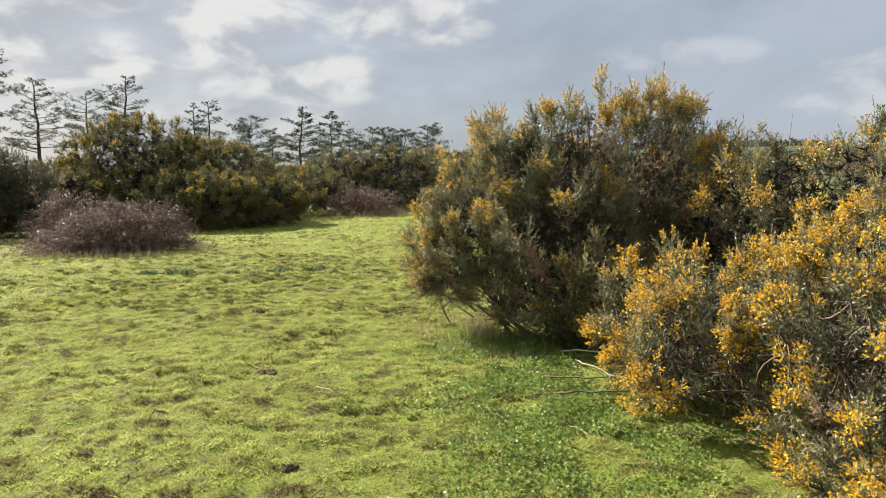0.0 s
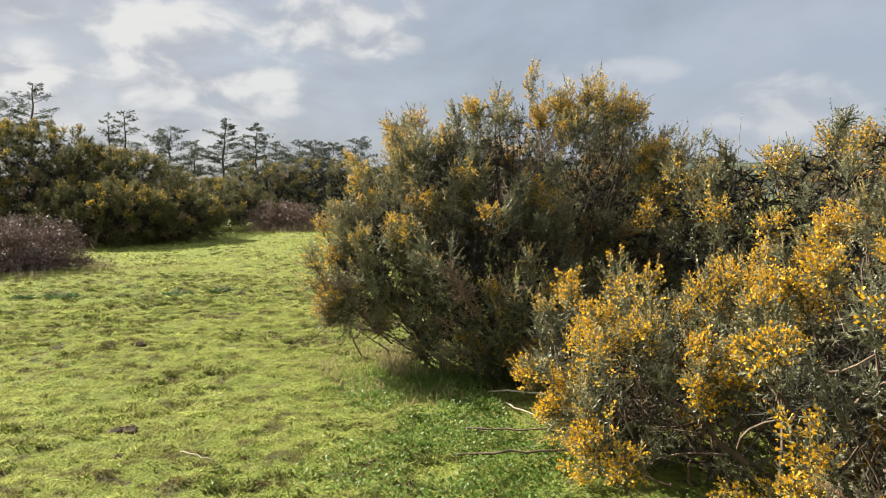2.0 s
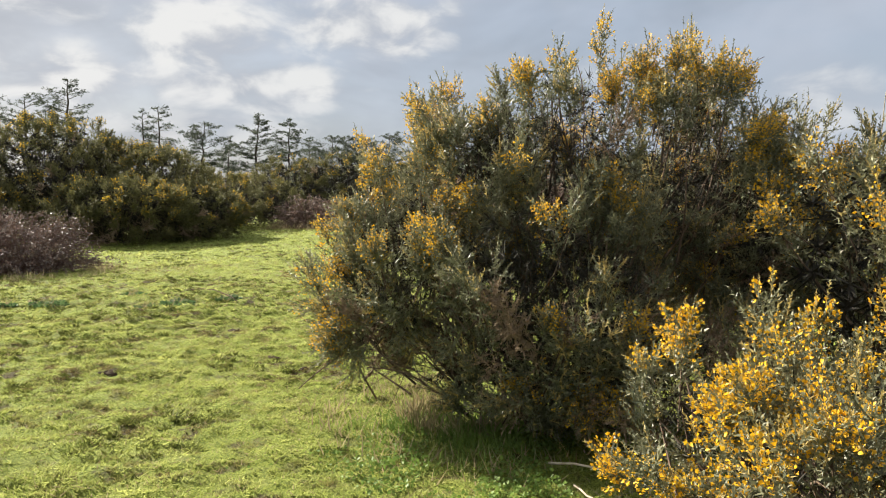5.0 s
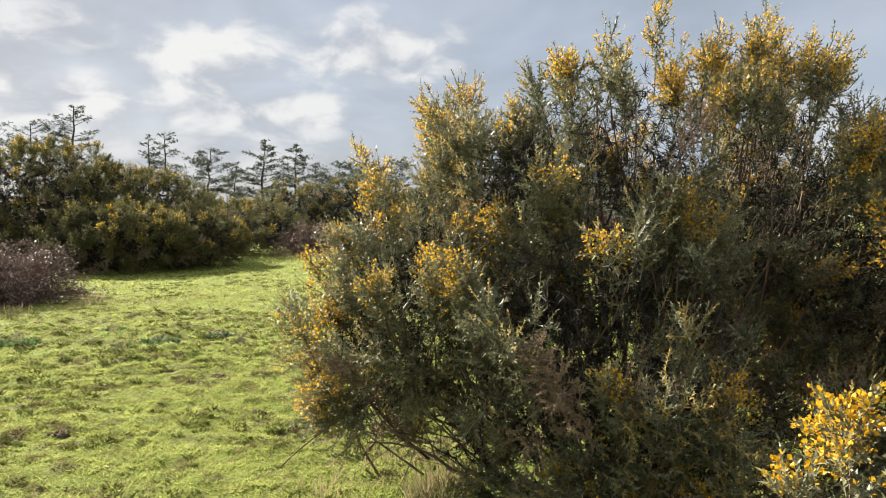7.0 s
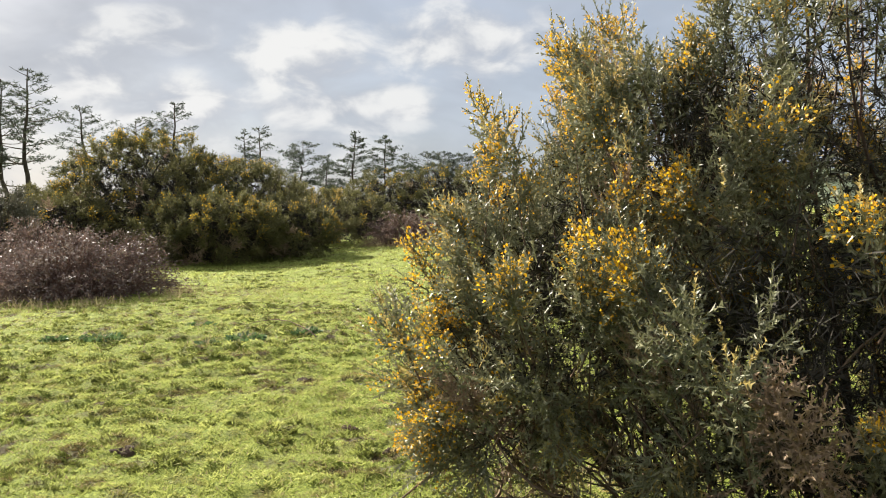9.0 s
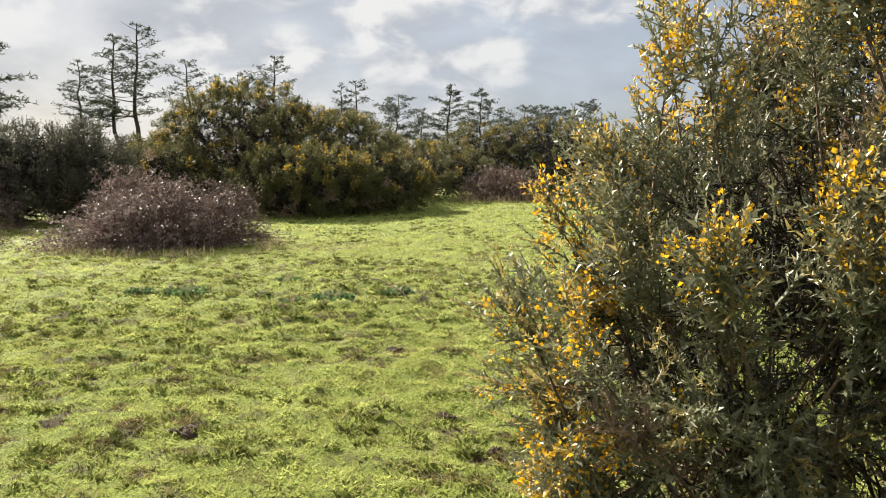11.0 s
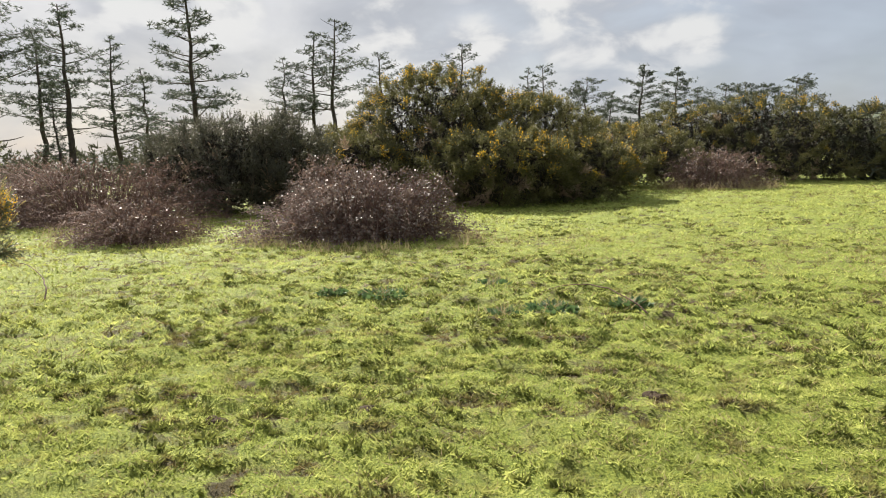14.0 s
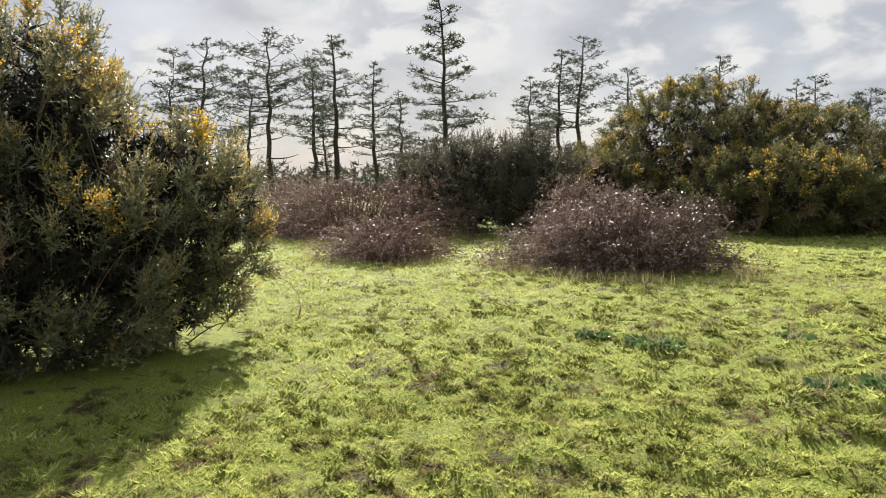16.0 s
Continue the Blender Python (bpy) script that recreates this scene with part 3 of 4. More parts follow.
for k in range(7):
    # brown limbs that fan from the foot of the bush out to its overhanging side
    h = 0.42 + 0.05 * (k % 7)
    end = np.array((-1.25 + 0.06 * (k % 6), -0.40 + 0.07 * (k * 5 % 12), h))
    path = bent((-0.52 + 0.04 * (k % 8), -0.12 + 0.04 * (k % 7), -0.05), (-0.58 - 0.03 * (k % 5), 0.5 * end[1], 0.30 * h), end, 12)
    path[1:] += np.cumsum(rng_limb.normal(0, 0.016, (11, 3)), axis=0)
    part("limb", tube(path, np.linspace(0.020 if k % 4 == 0 else 0.009, 0.003, 12), 6), BARK, big_gorse, smooth=True)
    for j in (4, 6, 8, 9):
        off = rng_limb.normal(0, 0.14, 3)
        part("twig", tube(bent(path[j], path[j] + off * 0.5 + (0, 0, 0.03), path[j] + off * 1.6 + (-0.05, 0, 0.05), 6), np.linspace(0.004, 0.0015, 6), 4), BARK, big_gorse)
part("limb", tube(bent((-1.25, -0.05, 0.55), (-1.5, -0.1, 0.45), (-1.72, -0.22, 0.26), 10), np.linspace(0.007, 0.003, 10), 6), BARK, big_gorse, smooth=True)
for k, (cx, cz, bend) in enumerate([(1.15, 2.35, 0.3), (0.2, 2.35, -0.1), (1.6, 1.9, 0.25)]):
    part("limb", tube(bent((cx, 0.2, cz - 0.7), (cx + 0.05, 0.2, cz), (cx + bend, 0.15, cz + 0.08), 10), np.linspace(0.005, 0.002, 10), 5), CANE, big_gorse,
         "thin arching bramble cane grown through the crown", True)
# the low, densely flowering gorse at the start
gorse((2.3, 3.9), [(-0.35, 0.6, 0.46, 0.85, 0.75, 0.56), (0.1, -0.5, 0.6, 0.95, 1.1, 0.74), (0.7, 0.3, 0.8, 1.0, 1.1, 0.68), (-0.1, -1.2, 0.35, 0.8, 0.7, 0.6), (-0.75, 1.0, 0.48, 0.55, 0.5, 0.50)],
      420, (0.24, 0.42), (0.085, 0.125), "low spreading gorse bush thick with yellow blossom", 12, flowers=0.88, petal=0.0155, dead=0.04, limbs=20, gaps=0.36, per=7, fill=15,
      flower_high=-0.4)
side_gorse = gorse((3.7, 6.1), [(-0.3, 0.1, 1.05, 1.1, 1.0, 0.9), (0.8, -0.3, 1.0, 1.1, 1.1, 0.85), (-0.6, -0.8, 0.6, 0.8, 0.8, 0.6)],
      200, (0.30, 0.52), (0.11, 0.16), "gorse bush with upright shoots and scattered yellow flowers", 13, SPRIGS_MID, flowers=0.55, petal=0.018, limbs=8, per=7)
for k, (cx, cy, cz, bend) in enumerate([(-0.33, 0.9, 2.25, 0.03), (0.35, 0.3, 2.1, 0.16), (-0.75, 0.4, 2.0, -0.06), (0.7, -0.1, 2.2, 0.22)]):
    part("dry_stalk", tube(bent((cx - 0.03, cy, 1.1), (cx, cy, cz - 0.2), (cx + bend, cy, cz), 9), np.linspace(0.005, 0.0015, 9), 5), PALE_STICK, side_gorse,
         "thin dry stalk standing above the crown", True)
gorse((3.5, 8.2), [(0, 0, 1.0, 1.1, 1.0, 0.85), (-0.8, 0.1, 1.0, 0.9, 0.9, 0.85)],
      90, (0.32, 0.56), (0.12, 0.17), "dark gorse bush standing behind the others", 14, SPRIGS_MID, flowers=0.2, petal=0.018, limbs=8, per=7)
gorse((5.6, 7.4), [(0, 0, 1.35, 1.4, 1.2, 1.0)], 95, (0.32, 0.56), (0.12, 0.17), "yellow-topped old gorse bush beside brown bramble", 15, SPRIGS_MID,
      flowers=0.5, petal=0.020, limbs=6, per=7)
bramble((5.0, 6.3), [(0, 0, 0.9, 1.1, 0.8, 0.85)], 130, 3500, "tangle of reddish brown bramble against the gorse", 16, dry=0.7)
# the gorse at the end of the walk
gorse((-8.05, 9.0), [(0.05, -0.7, 1.72, 1.2, 1.1, 1.10), (0.0, -0.2, 1.5, 0.9, 0.9, 0.9), (0.5, -0.5, 0.9, 1.0, 1.2, 0.9), (0.72, 0.40, 1.12, 0.70, 0.65, 0.80), (0.46, 0.78, 1.05, 0.64, 0.64, 0.80),
                     (-1.0, -1.6, 1.3, 1.3, 1.3, 1.2), (0.5, -0.5, 0.40, 1.0, 1.1, 0.45), (0.50, 0.40, 0.44, 0.70, 0.65, 0.42)],
      620, (0.28, 0.50), (0.11, 0.16), "tall dark gorse bush with upright shoots and yellow tips", 17, SPRIGS_MID, flowers=0.16, petal=0.0165, limbs=10, dead=0.08,
      flower_high=0.35, up=1.15, per=6, gaps=0.36, fill=22, low=0.04)

# ---- the far side of the field ----
FIELD_EDGE = "gorse across the field"


def far_gorse(place, lobes, leaders, label, seed, flowers, name="gorse_bush", leaf=None, up=0.6, group=FIELD_EDGE, reach=(0.28, 0.46)):
    gorse(place, lobes, int(leaders * 1.2), reach, (0.17, 0.26), label, seed, SPRIGS_FAR, flowers, 0.042, leaf or GORSE_FAR, PETAL_FAR, 0.1, 6, group,
          name=name, up=up, per=5, gaps=0.24, fill=10, shoots=4, uneven=0.5)


far_gorse((-11.0, 25.6), [(-0.1, 0.5, 1.75, 2.8, 2.3, 2.1), (1.8, 1.8, 1.4, 3.0, 2.6, 1.75), (-2.4, 0.2, 1.1, 2.0, 1.8, 1.35)], 1080,
          "great mound of dark gorse with yellow tips", 21, 0.2)
far_gorse((-8.0, 23.6), [(0, 0, 0.85, 2.1, 1.5, 1.05), (1.5, 1.8, 0.8, 1.6, 1.8, 0.95)], 480, "rounded gorse bush with many yellow flowers", 22, 0.3)
far_gorse((-7.5, 30.0), [(0, 0, 0.9, 2.4, 2.4, 1.2), (1.0, 3.0, 0.9, 2.4, 2.2, 1.2)], 330, "olive gorse bush at the far edge of the field", 23, 0.12)
far_gorse((-2.5, 36.5), [(0, 0, 1.4, 3.0, 2.0, 1.9), (-2.6, 0.2, 1.4, 2.4, 2.0, 1.75), (2.9, 0.4, 1.2, 2.8, 2.0, 1.5), (0, -0.4, 0.6, 4.5, 1.9, 0.7)], 560,
          "dark gorse thicket behind a small bramble", 24, 0.15)
far_gorse((-14.0, 20.4), [(0, 0, 1.15, 2.1, 1.4, 1.25), (1.5, 0.3, 1.1, 1.3, 1.1, 1.25), (-1.9, 0.4, 1.05, 1.5, 1.3, 1.15)], 460,
          "dark upright broom thicket with thin stems", 25, 0.0, "broom_bush", BROOM, 1.4, "broom", (0.55, 0.9))
far_gorse((-12.4, 23.4), [(0, 0, 0.95, 1.8, 1.4, 1.0), (-2.4, 0.6, 0.95, 2.0, 1.5, 0.95)], 330, "low green gorse bush between broom and the great mound", 26, 0.15)
bramble((-7.45, 16.3), [(0.35, 0, 0.12, 1.15, 1.2, 1.05), (-0.95, -0.6, 0.0, 0.95, 0.9, 0.62), (-0.3, -0.2, 0.1, 1.0, 1.0, 0.9), (0.95, 0.1, 0.05, 0.8, 0.9, 0.75)], 460, 11000,
        "domed purple-brown bramble bush with glinting leaves", 31, 0.05, 0.3, "brambles")
bramble((-9.7, 18.8), [(0, 0, 0.2, 1.0, 0.9, 1.1)], 160, 4000, "brown bramble tangle in front of the broom", 37, 0.05, 0.6, "brambles")
bramble((-3.4, 31.0), [(0, 0, 0.1, 1.5, 1.1, 1.2)], 220, 4000, "small domed reddish bramble bush at the field edge", 32, 0.07, 0.6, "brambles", cane_r=0.009)
bramble((-11.1, 14.8), [(0, 0, 0.1, 1.1, 0.9, 0.6)], 220, 4000, "low spreading bramble with pinkish brown canes", 33, 0.045, 0.65, "brambles")
bramble((-14.9, 17.0), [(0, 0, 0.3, 2.3, 1.5, 1.10), (-3.4, 0.2, 0.3, 2.4, 1.6, 1.15), (1.5, 0.8, 0.3, 1.3, 1.0, 1.0)], 520, 11000,
        "broad bank of pinkish brown bramble", 34, 0.055, 0.7, "brambles", cane_r=0.008)
bramble((7.5, 40.0), [(0, 0, 0.3, 3.5, 1.5, 1.5)], 160, 2500, "reddish bramble bank at the far end of the field", 35, 0.12, 0.7, "brambles", cane_r=0.012)

# ---- pines ----


TUFTS = [tuft_template(40 + i, 8, 0.15) for i in range(3)]


def pine(place, height, label, seed, crown_from=0.35, spread_m=0.26, cone=0.7, lean=(0, 0), density=1.0, bare=0.25, full=1.0):
    """crown_from: share of the trunk below the foliage; cone: 1 tapers to a point, 0 is flat-topped."""
    rng = np.random.default_rng(seed)
    x, y = place
    base = thing("pine_tree", (x, y, float(land(x, y))), label, "tree", "row of pines")
    top = np.array([lean[0], lean[1], height])
    trunk = bent((0, 0, -0.3), (*(rng.normal(0, 0.03, 2) * height), height * 0.5), top, 12)
    trunk[2:-1] += rng.normal(0, 0.008 * height, (9, 3)) * (1, 1, 0)
    part("trunk", tube(trunk, np.linspace(0.022, 0.003, 12) * height * rng.uniform(0.75, 1.0), 7), PINE_BARK, base, smooth=True)
    n = int(30 * density)
    spots = []
    for i in range(n):
        u = crown_from * (0.55 if i % 6 == 0 else 1.0) + (1 - crown_from) * (i / n) ** 0.9
        u = min(u, 0.985)
        k = u * 11
        a = trunk[int(k)] + (trunk[min(int(k) + 1, 11)] - trunk[int(k)]) * (k - int(k))
        w = (u - crown_from) / (1 - crown_from)
        reach = height * spread_m * ((1 - w) ** 0.8 * cone + (1 - cone) * (1 - 0.75 * w ** 3) + 0.05) * rng.uniform(0.45, 1.15)
        ang = i * 2.4 + rng.normal(0, 0.5)
        rise = rng.uniform(-0.02, 0.35) + 0.25 * w
        end = a + np.array([math.cos(ang), math.sin(ang), rise]) * reach
        path = bent(a, (a + end) / 2 + (0, 0, -0.08 * reach), end, 6)
        part("limb", tube(path, np.linspace(0.0042, 0.0011, 6) * height * (1.1 - 0.6 * w), 4), PINE_BARK, base)
        if u < crown_from or rng.random() < bare * 0.4:
            continue
        m = max(5, int(reach * 14 * full))
        t = rng.uniform(0.3, 1.0, m) ** 0.7
        at = bent(a, (a + end) / 2 + (0, 0, -0.08 * reach), end, 20)[(t * 19).astype(int)]
        spots.append(at + rng.normal(0, 1, (m, 3)) * (0.20, 0.20, 0.045) * reach ** 0.6)
    spots = np.concatenate(spots)
    sizes = rng.uniform(0.18, 0.40, len(spots)) * full ** 0.4 * (height / 12) ** 0.5
    ways = rng.normal(0, 0.35, spots.shape) + (0, 0, 1)
    pick = rng.integers(0, 3, len(spots))
    part("crown", join(*[scatter(TUFTS[j], spots[pick == j], ways[pick == j], sizes[pick == j], rng) for j in range(3)]), NEEDLES, base)
    return base


# x, y, height, kind: F flat-topped, f wind-bent, m open, c conical, C tall conical
PINES = [(-52.0, 29.1, 10.4, "f"), (-50.8, 31.6, 11.6, "m"), (-47.1, 32.2, 8.6, "f"), (-44.4, 32.8, 11.1, "F"), (-47.1, 38.0, 10.3, "m"),
         (-42.5, 35.8, 6.1, "c"), (-42.1, 36.4, 11.1, "m"), (-44.2, 41.8, 10.1, "c"), (-47.0, 46.3, 8.6, "c"), (-37.3, 42.0, 13.9, "C"),
         (-37.8, 52.3, 9.2, "c"), (-35.9, 53.8, 11.2, "m"), (-34.2, 53.8, 11.9, "m"), (-33.8, 60.0, 10.1, "m"), (-33.7, 69.2, 9.9, "F"),
         (-30.1, 68.7, 11.4, "m"), (-26.6, 77.7, 9.8, "c"), (-25.0, 78.2, 10.0, "m")]
PINES_FAR = [(-22.2, 82.8, 8.8, "F"), (-16.2, 82.2, 9.7, "m"), (-13.1, 84.8, 9.5, "m"), (-9.2, 93.4, 8.0, "F"), (-7.0, 95.6, 8.2, "F"),
             (-4.9, 93.7, 7.8, "F"), (-2.1, 91.8, 8.2, "F"), (-22.8, 98.2, 8.5, "m"), (-12.8, 100.0, 8.4, "m")]
PINE_KINDS = {"F": (0.50, 0.34, 0.25, 1.0, "dark wind-shaped pine with a flat open crown"),
              "f": (0.45, 0.34, 0.40, 0.9, "dark pine bent by the wind with one-sided branches"),
              "m": (0.38, 0.27, 0.60, 1.1, "dark open-branched pine with a bare lower trunk"),
              "c": (0.28, 0.26, 0.90, 1.25, "slender conical pine with drooping dark branches"),
              "C": (0.12, 0.29, 0.95, 1.7, "tall conical pine with thin foliage, highest of the row")}
for i, (x, y, h, kind) in enumerate(PINES + PINES_FAR):
    start, wide, cone, dense, words = PINE_KINDS[kind]
    tilt = (0.10 * h, 0.03 * h) if kind == "f" else (random.uniform(-0.05, 0.05) * h, 0)
    pine((x, y), h, words, 100 + i, start * (0.6 if i >= len(PINES) else 1), wide * (1.22 if i >= len(PINES) else 1.08), cone, tilt, dense * (1.4 if i >= len(PINES) else 1.1), full=1.5 if i >= len(PINES) else 1.05)


# ---- far scrub and hedges ----


def hedge(path, height, depth, count, blade, label, seed, name="scrub_bank", material=None):
    """Uneven bank of scrub along a line of points."""
    rng = np.random.default_rng(seed)
    path = np.asarray(path, float)
    u = rng.random(count) * (len(path) - 1)
    i = u.astype(int)
    at = path[i] + (path[i + 1] - path[i]) * (u - i)[:, None]
    at = at + rng.normal(0, depth, at.shape)
    tall = height * (0.45 + 0.75 * lumps(np.stack([at[:, 0], at[:, 1], 0 * u], 1), 1.1 / max(depth, height)))
    z = land(at[:, 0], at[:, 1]) + tall * rng.random(count) ** 1.1
    p = np.stack([at[:, 0], at[:, 1], z], 1)
    w = rng.normal(size=p.shape) + (0, 0, 0.9)
    tuft = tuft_template(seed, 7, 0.18)
    ob = part(name, scatter(tuft, p, w, rng.uniform(0.6, 1.3, count) * blade, rng), material or FAR_HEDGE)
    return tagged(ob, label, "hedge", kind="stuff")


hedge([(-70, 40), (-50, 52), (-40, 66), (-26, 84), (-8, 98), (10, 104)], 3.2, 2.2, 5200, 0.8, "dark scrub growing under the row of pines", 61)
hedge([(-62, 22), (-42, 34), (-30, 44), (-18, 56), (-8, 62)], 1.6, 1.5, 3600, 0.5, "low brown scrub beyond the field", 62)
hedge([(1, 37), (5, 38), (9, 44), (16, 50)], 2.3, 1.0, 2600, 0.5, "dark hedge closing the far end of the field", 63)
hedge([(-60, 400), (-10, 390), (40, 400), (110, 390), (200, 380)], 4.0, 4.0, 2600, 2.6, "hedge and trees along a distant hilltop", 64)
hedge([(-20, 250), (15, 240), (60, 250), (120, 230)], 3.0, 3.0, 1600, 2.0, "distant hedge across the hillside", 65)
bramble((3.9, 25.0), [(0, 0, 0.7, 1.7, 1.6, 1.5), (1.4, -0.6, 0.6, 1.5, 1.4, 1.4)], 260, 5500,
        "high reddish bramble bush with pale grass at its foot", 36, 0.06, 0.6, "brambles")


def prism(x0, x1, y0, y1, z0, z1, ridge=None):
    """A box, or with ridge a gabled roof whose ridge runs along x."""
    if ridge is None:
        v = [(x, y, z) for z in (z0, z1) for x, y in ((x0, y0), (x1, y0), (x1, y1), (x0, y1))]
        f = [(0, 2, 1), (0, 3, 2), (4, 5, 6), (4, 6, 7), (0, 1, 5), (0, 5, 4), (1, 2, 6), (1, 6, 5), (2, 3, 7), (2, 7, 6), (3, 0, 4), (3, 4, 7)]
    else:
        m = (y0 + y1) / 2
        v = [(x0, y0, z0), (x1, y0, z0), (x1, y1, z0), (x0, y1, z0), (x0, m, ridge), (x1, m, ridge)]
        f = [(0, 1, 5), (0, 5, 4), (2, 3, 4), (2, 4, 5), (0, 4, 3), (1, 2, 5), (0, 2, 1), (0, 3, 2)]
    return np.array(v, float), np.array(f)


def far_house(x, y):
    base = thing("house", (x, y, float(land(x, y)) - 0.3), "small pale house far off on the hillside", "house")
    part("wall", prism(-3.5, 3.5, -2.5, 2.5, 0, 2.3), PALE_STICK, base, "pale rendered wall")
    part("roof", prism(-3.8, 3.8, -2.9, 2.9, 2.3, 2.3, 3.8), PALE_SLATE, base, "light grey pitched roof")
    for k in (-2.2, 0.0, 2.2):
        part("window", prism(k - 0.6, k + 0.6, -2.56, -2.45, 0.9, 1.9), SOIL, base)


PALE_SLATE = barky("pale_roof", (0.17, 0.18, 0.19), (0.26, 0.26, 0.27), 3, 0.6, 0.1)
far_house(58, 290)


# ---- turf: grass, herbs, weeds, sticks ----

WALK_LINE = np.array([(0, 0.3), (0.28, 2.0), (0.26, 3.4), (0.0, 4.9), (-0.5, 5.8), (-1.6, 7.0)])
BUSHES = [(1.4, 7.2, 1.0), (2.4, 3.9, 1.0), (3.9, 6.0, 1.0), (-7.9, 8.7, 1.5), (-7.4, 16.4, 1.4), (-11.1, 14.8, 0.8)]


def grass_field(rng, count, box, tall, wide, beyond=None, knot=7.0):
    x = rng.uniform(box[0], box[1], count)
    y = rng.uniform(box[2], box[3], count)
    keep = np.ones(count, bool)
    for bx, by, r in BUSHES:
        keep &= np.hypot(x - bx, y - by) > r
    if beyond is not None:
        keep &= ~((x > beyond[0] + 0.4) & (x < beyond[1] - 0.4) & (y > beyond[2] + 0.4) & (y < beyond[3] - 0.4))
    p = np.stack([x, y, 0 * x], 1)
    tuft = lumps(p * (1.0, 1.5, 1), 2.6)
    edge = np.minimum.reduce([x - box[0], box[1] - x, y - box[2], box[3] - y])
    clump = np.clip((lumps(p * (1, 1.25, 1) + 2, knot) - 0.22) / 0.42, 0, 1)
    keep &= rng.random(count) < (0.35 + 0.65 * clump) * np.clip(edge / 0.8, 0, 1)
    x, y, tuft, clump = x[keep], y[keep], tuft[keep], clump[keep]
    n = len(x)
    base = np.stack([x, y, ground_z(x, y) - 0.004], 1)
    h = tall * rng.uniform(0.5, 1.2, n) * (0.55 + 0.35 * tuft + 0.45 * clump)
    lean = rng.normal(0, 0.9, (n, 2))
    tip = base + np.stack([lean[:, 0] * h, lean[:, 1] * h, h], 1)
    return blade_set(base, tip, wide * rng.uniform(0.7, 1.3, n), rng)


def build_grass():
    rng = np.random.default_rng(71)
    near = (-5.6, 2.6, 1.0, 11.6)
    mid = (-9.0, 4.0, -0.5, 18.0)
    shapes = [grass_field(rng, 520000, near, 0.022, 0.0095),
              grass_field(rng, 200000, mid, 0.034, 0.015, beyond=near, knot=5.0),
              grass_field(rng, 110000, (-16, 5, 9.0, 36.0), 0.045, 0.028, beyond=mid, knot=3.0)]
    tagged(part("grass", join(*shapes), BLADES), "short yellow-green pasture grass in sunlight", "grass", kind="stuff")
    dry = [grass_field(rng, 42000, near, 0.03, 0.006), grass_field(rng, 24000, mid, 0.05, 0.009, beyond=near, knot=4.0)]
    tagged(part("dry_grass", join(*dry), DRY_BLADES), "dry straw-coloured blades in the turf", "grass", kind="stuff")


def build_tussocks():
    """Coarser darker tufts, thickest around the weeds."""
    rng = np.random.default_rng(73)
    n = 9000
    x, y = rng.uniform(-9, 1.6, n), rng.uniform(1.2, 24, n)
    thick = 0.22 + 0.9 * np.exp(-((x + 3.2) ** 2 / 9 + (y - 11.8) ** 2 / 8))
    keep = (lumps(np.stack([x, y, 0 * x], 1), 1.3) < 0.25 + 0.55 * thick) & (rng.random(n) < 0.35 + thick)
    for bx, by, r in BUSHES:
        keep &= np.hypot(x - bx, y - by) > r
    x, y = x[keep], y[keep]
    size = rng.uniform(0.014, 0.058, len(x))
    per = 26
    ang = rng.random((len(x), per)) * 6.283
    q = np.sqrt(rng.random((len(x), per))) * size[:, None]
    bx = (x[:, None] + np.cos(ang) * q * 1.7).ravel()
    by = (y[:, None] + np.sin(ang) * q * 0.8).ravel()
    base = np.stack([bx, by, ground_z(bx, by) - 0.004], 1)
    h = (0.022 + 0.26 * size[:, None] * (1.1 - q / size[:, None])).ravel() * rng.uniform(0.6, 1.3, len(bx))
    lean = np.stack([np.cos(ang).ravel(), np.sin(ang).ravel()], 1) * 0.5 + rng.normal(0, 0.6, (len(bx), 2))
    tip = base + np.stack([lean[:, 0] * h, lean[:, 1] * h, h], 1)
    blades = blade_set(base, tip, rng.uniform(0.014, 0.026, len(bx)), rng)
    tagged(part("tussocks", blades, TUSSOCK), "coarse dark green tufts scattered over the turf", "grass", kind="stuff")


def build_skirts():
    """Pale dead grass standing round the foot of brambles and gorse."""
    rng = np.random.default_rng(74)
    shapes = []
    for bx, by, rx, ry, n, tall in ((-7.4, 16.1, 2.0, 1.5, 1900, 0.18), (-11.1, 14.6, 1.3, 1.0, 1000, 0.14), (-3.4, 30.6, 1.7, 1.2, 900, 0.4),
                                    (1.0, 7.2, 1.3, 1.1, 900, 0.11), (0.62, 7.08, 0.34, 0.36, 800, 0.20), (3.9, 24.4, 2.6, 1.6, 1500, 0.4), (-15.2, 16.2, 3.2, 1.5, 2000, 0.3)):
        a = rng.random(n) * 6.283
        q = rng.normal(0.93, 0.13, n)
        x, y = bx + np.cos(a) * q * rx, by + np.sin(a) * q * ry
        keep = lumps(np.stack([x, y, 0 * x], 1), 1.7) > 0.45
        x, y = x[keep], y[keep]
        base = np.stack([x, y, ground_z(x, y) - 0.01], 1)
        h = tall * rng.uniform(0.3, 1.2, len(x))
        tip = base + np.stack([rng.normal(0, 0.4, len(x)) * h, rng.normal(0, 0.4, len(x)) * h, h], 1)
        shapes.append(blade_set(base, tip, np.full(len(x), 0.012), rng))
    tagged(part("dead_grass", join(*shapes), DRY_BLADES), "pale dead grass at the foot of the bushes", "grass", kind="stuff")


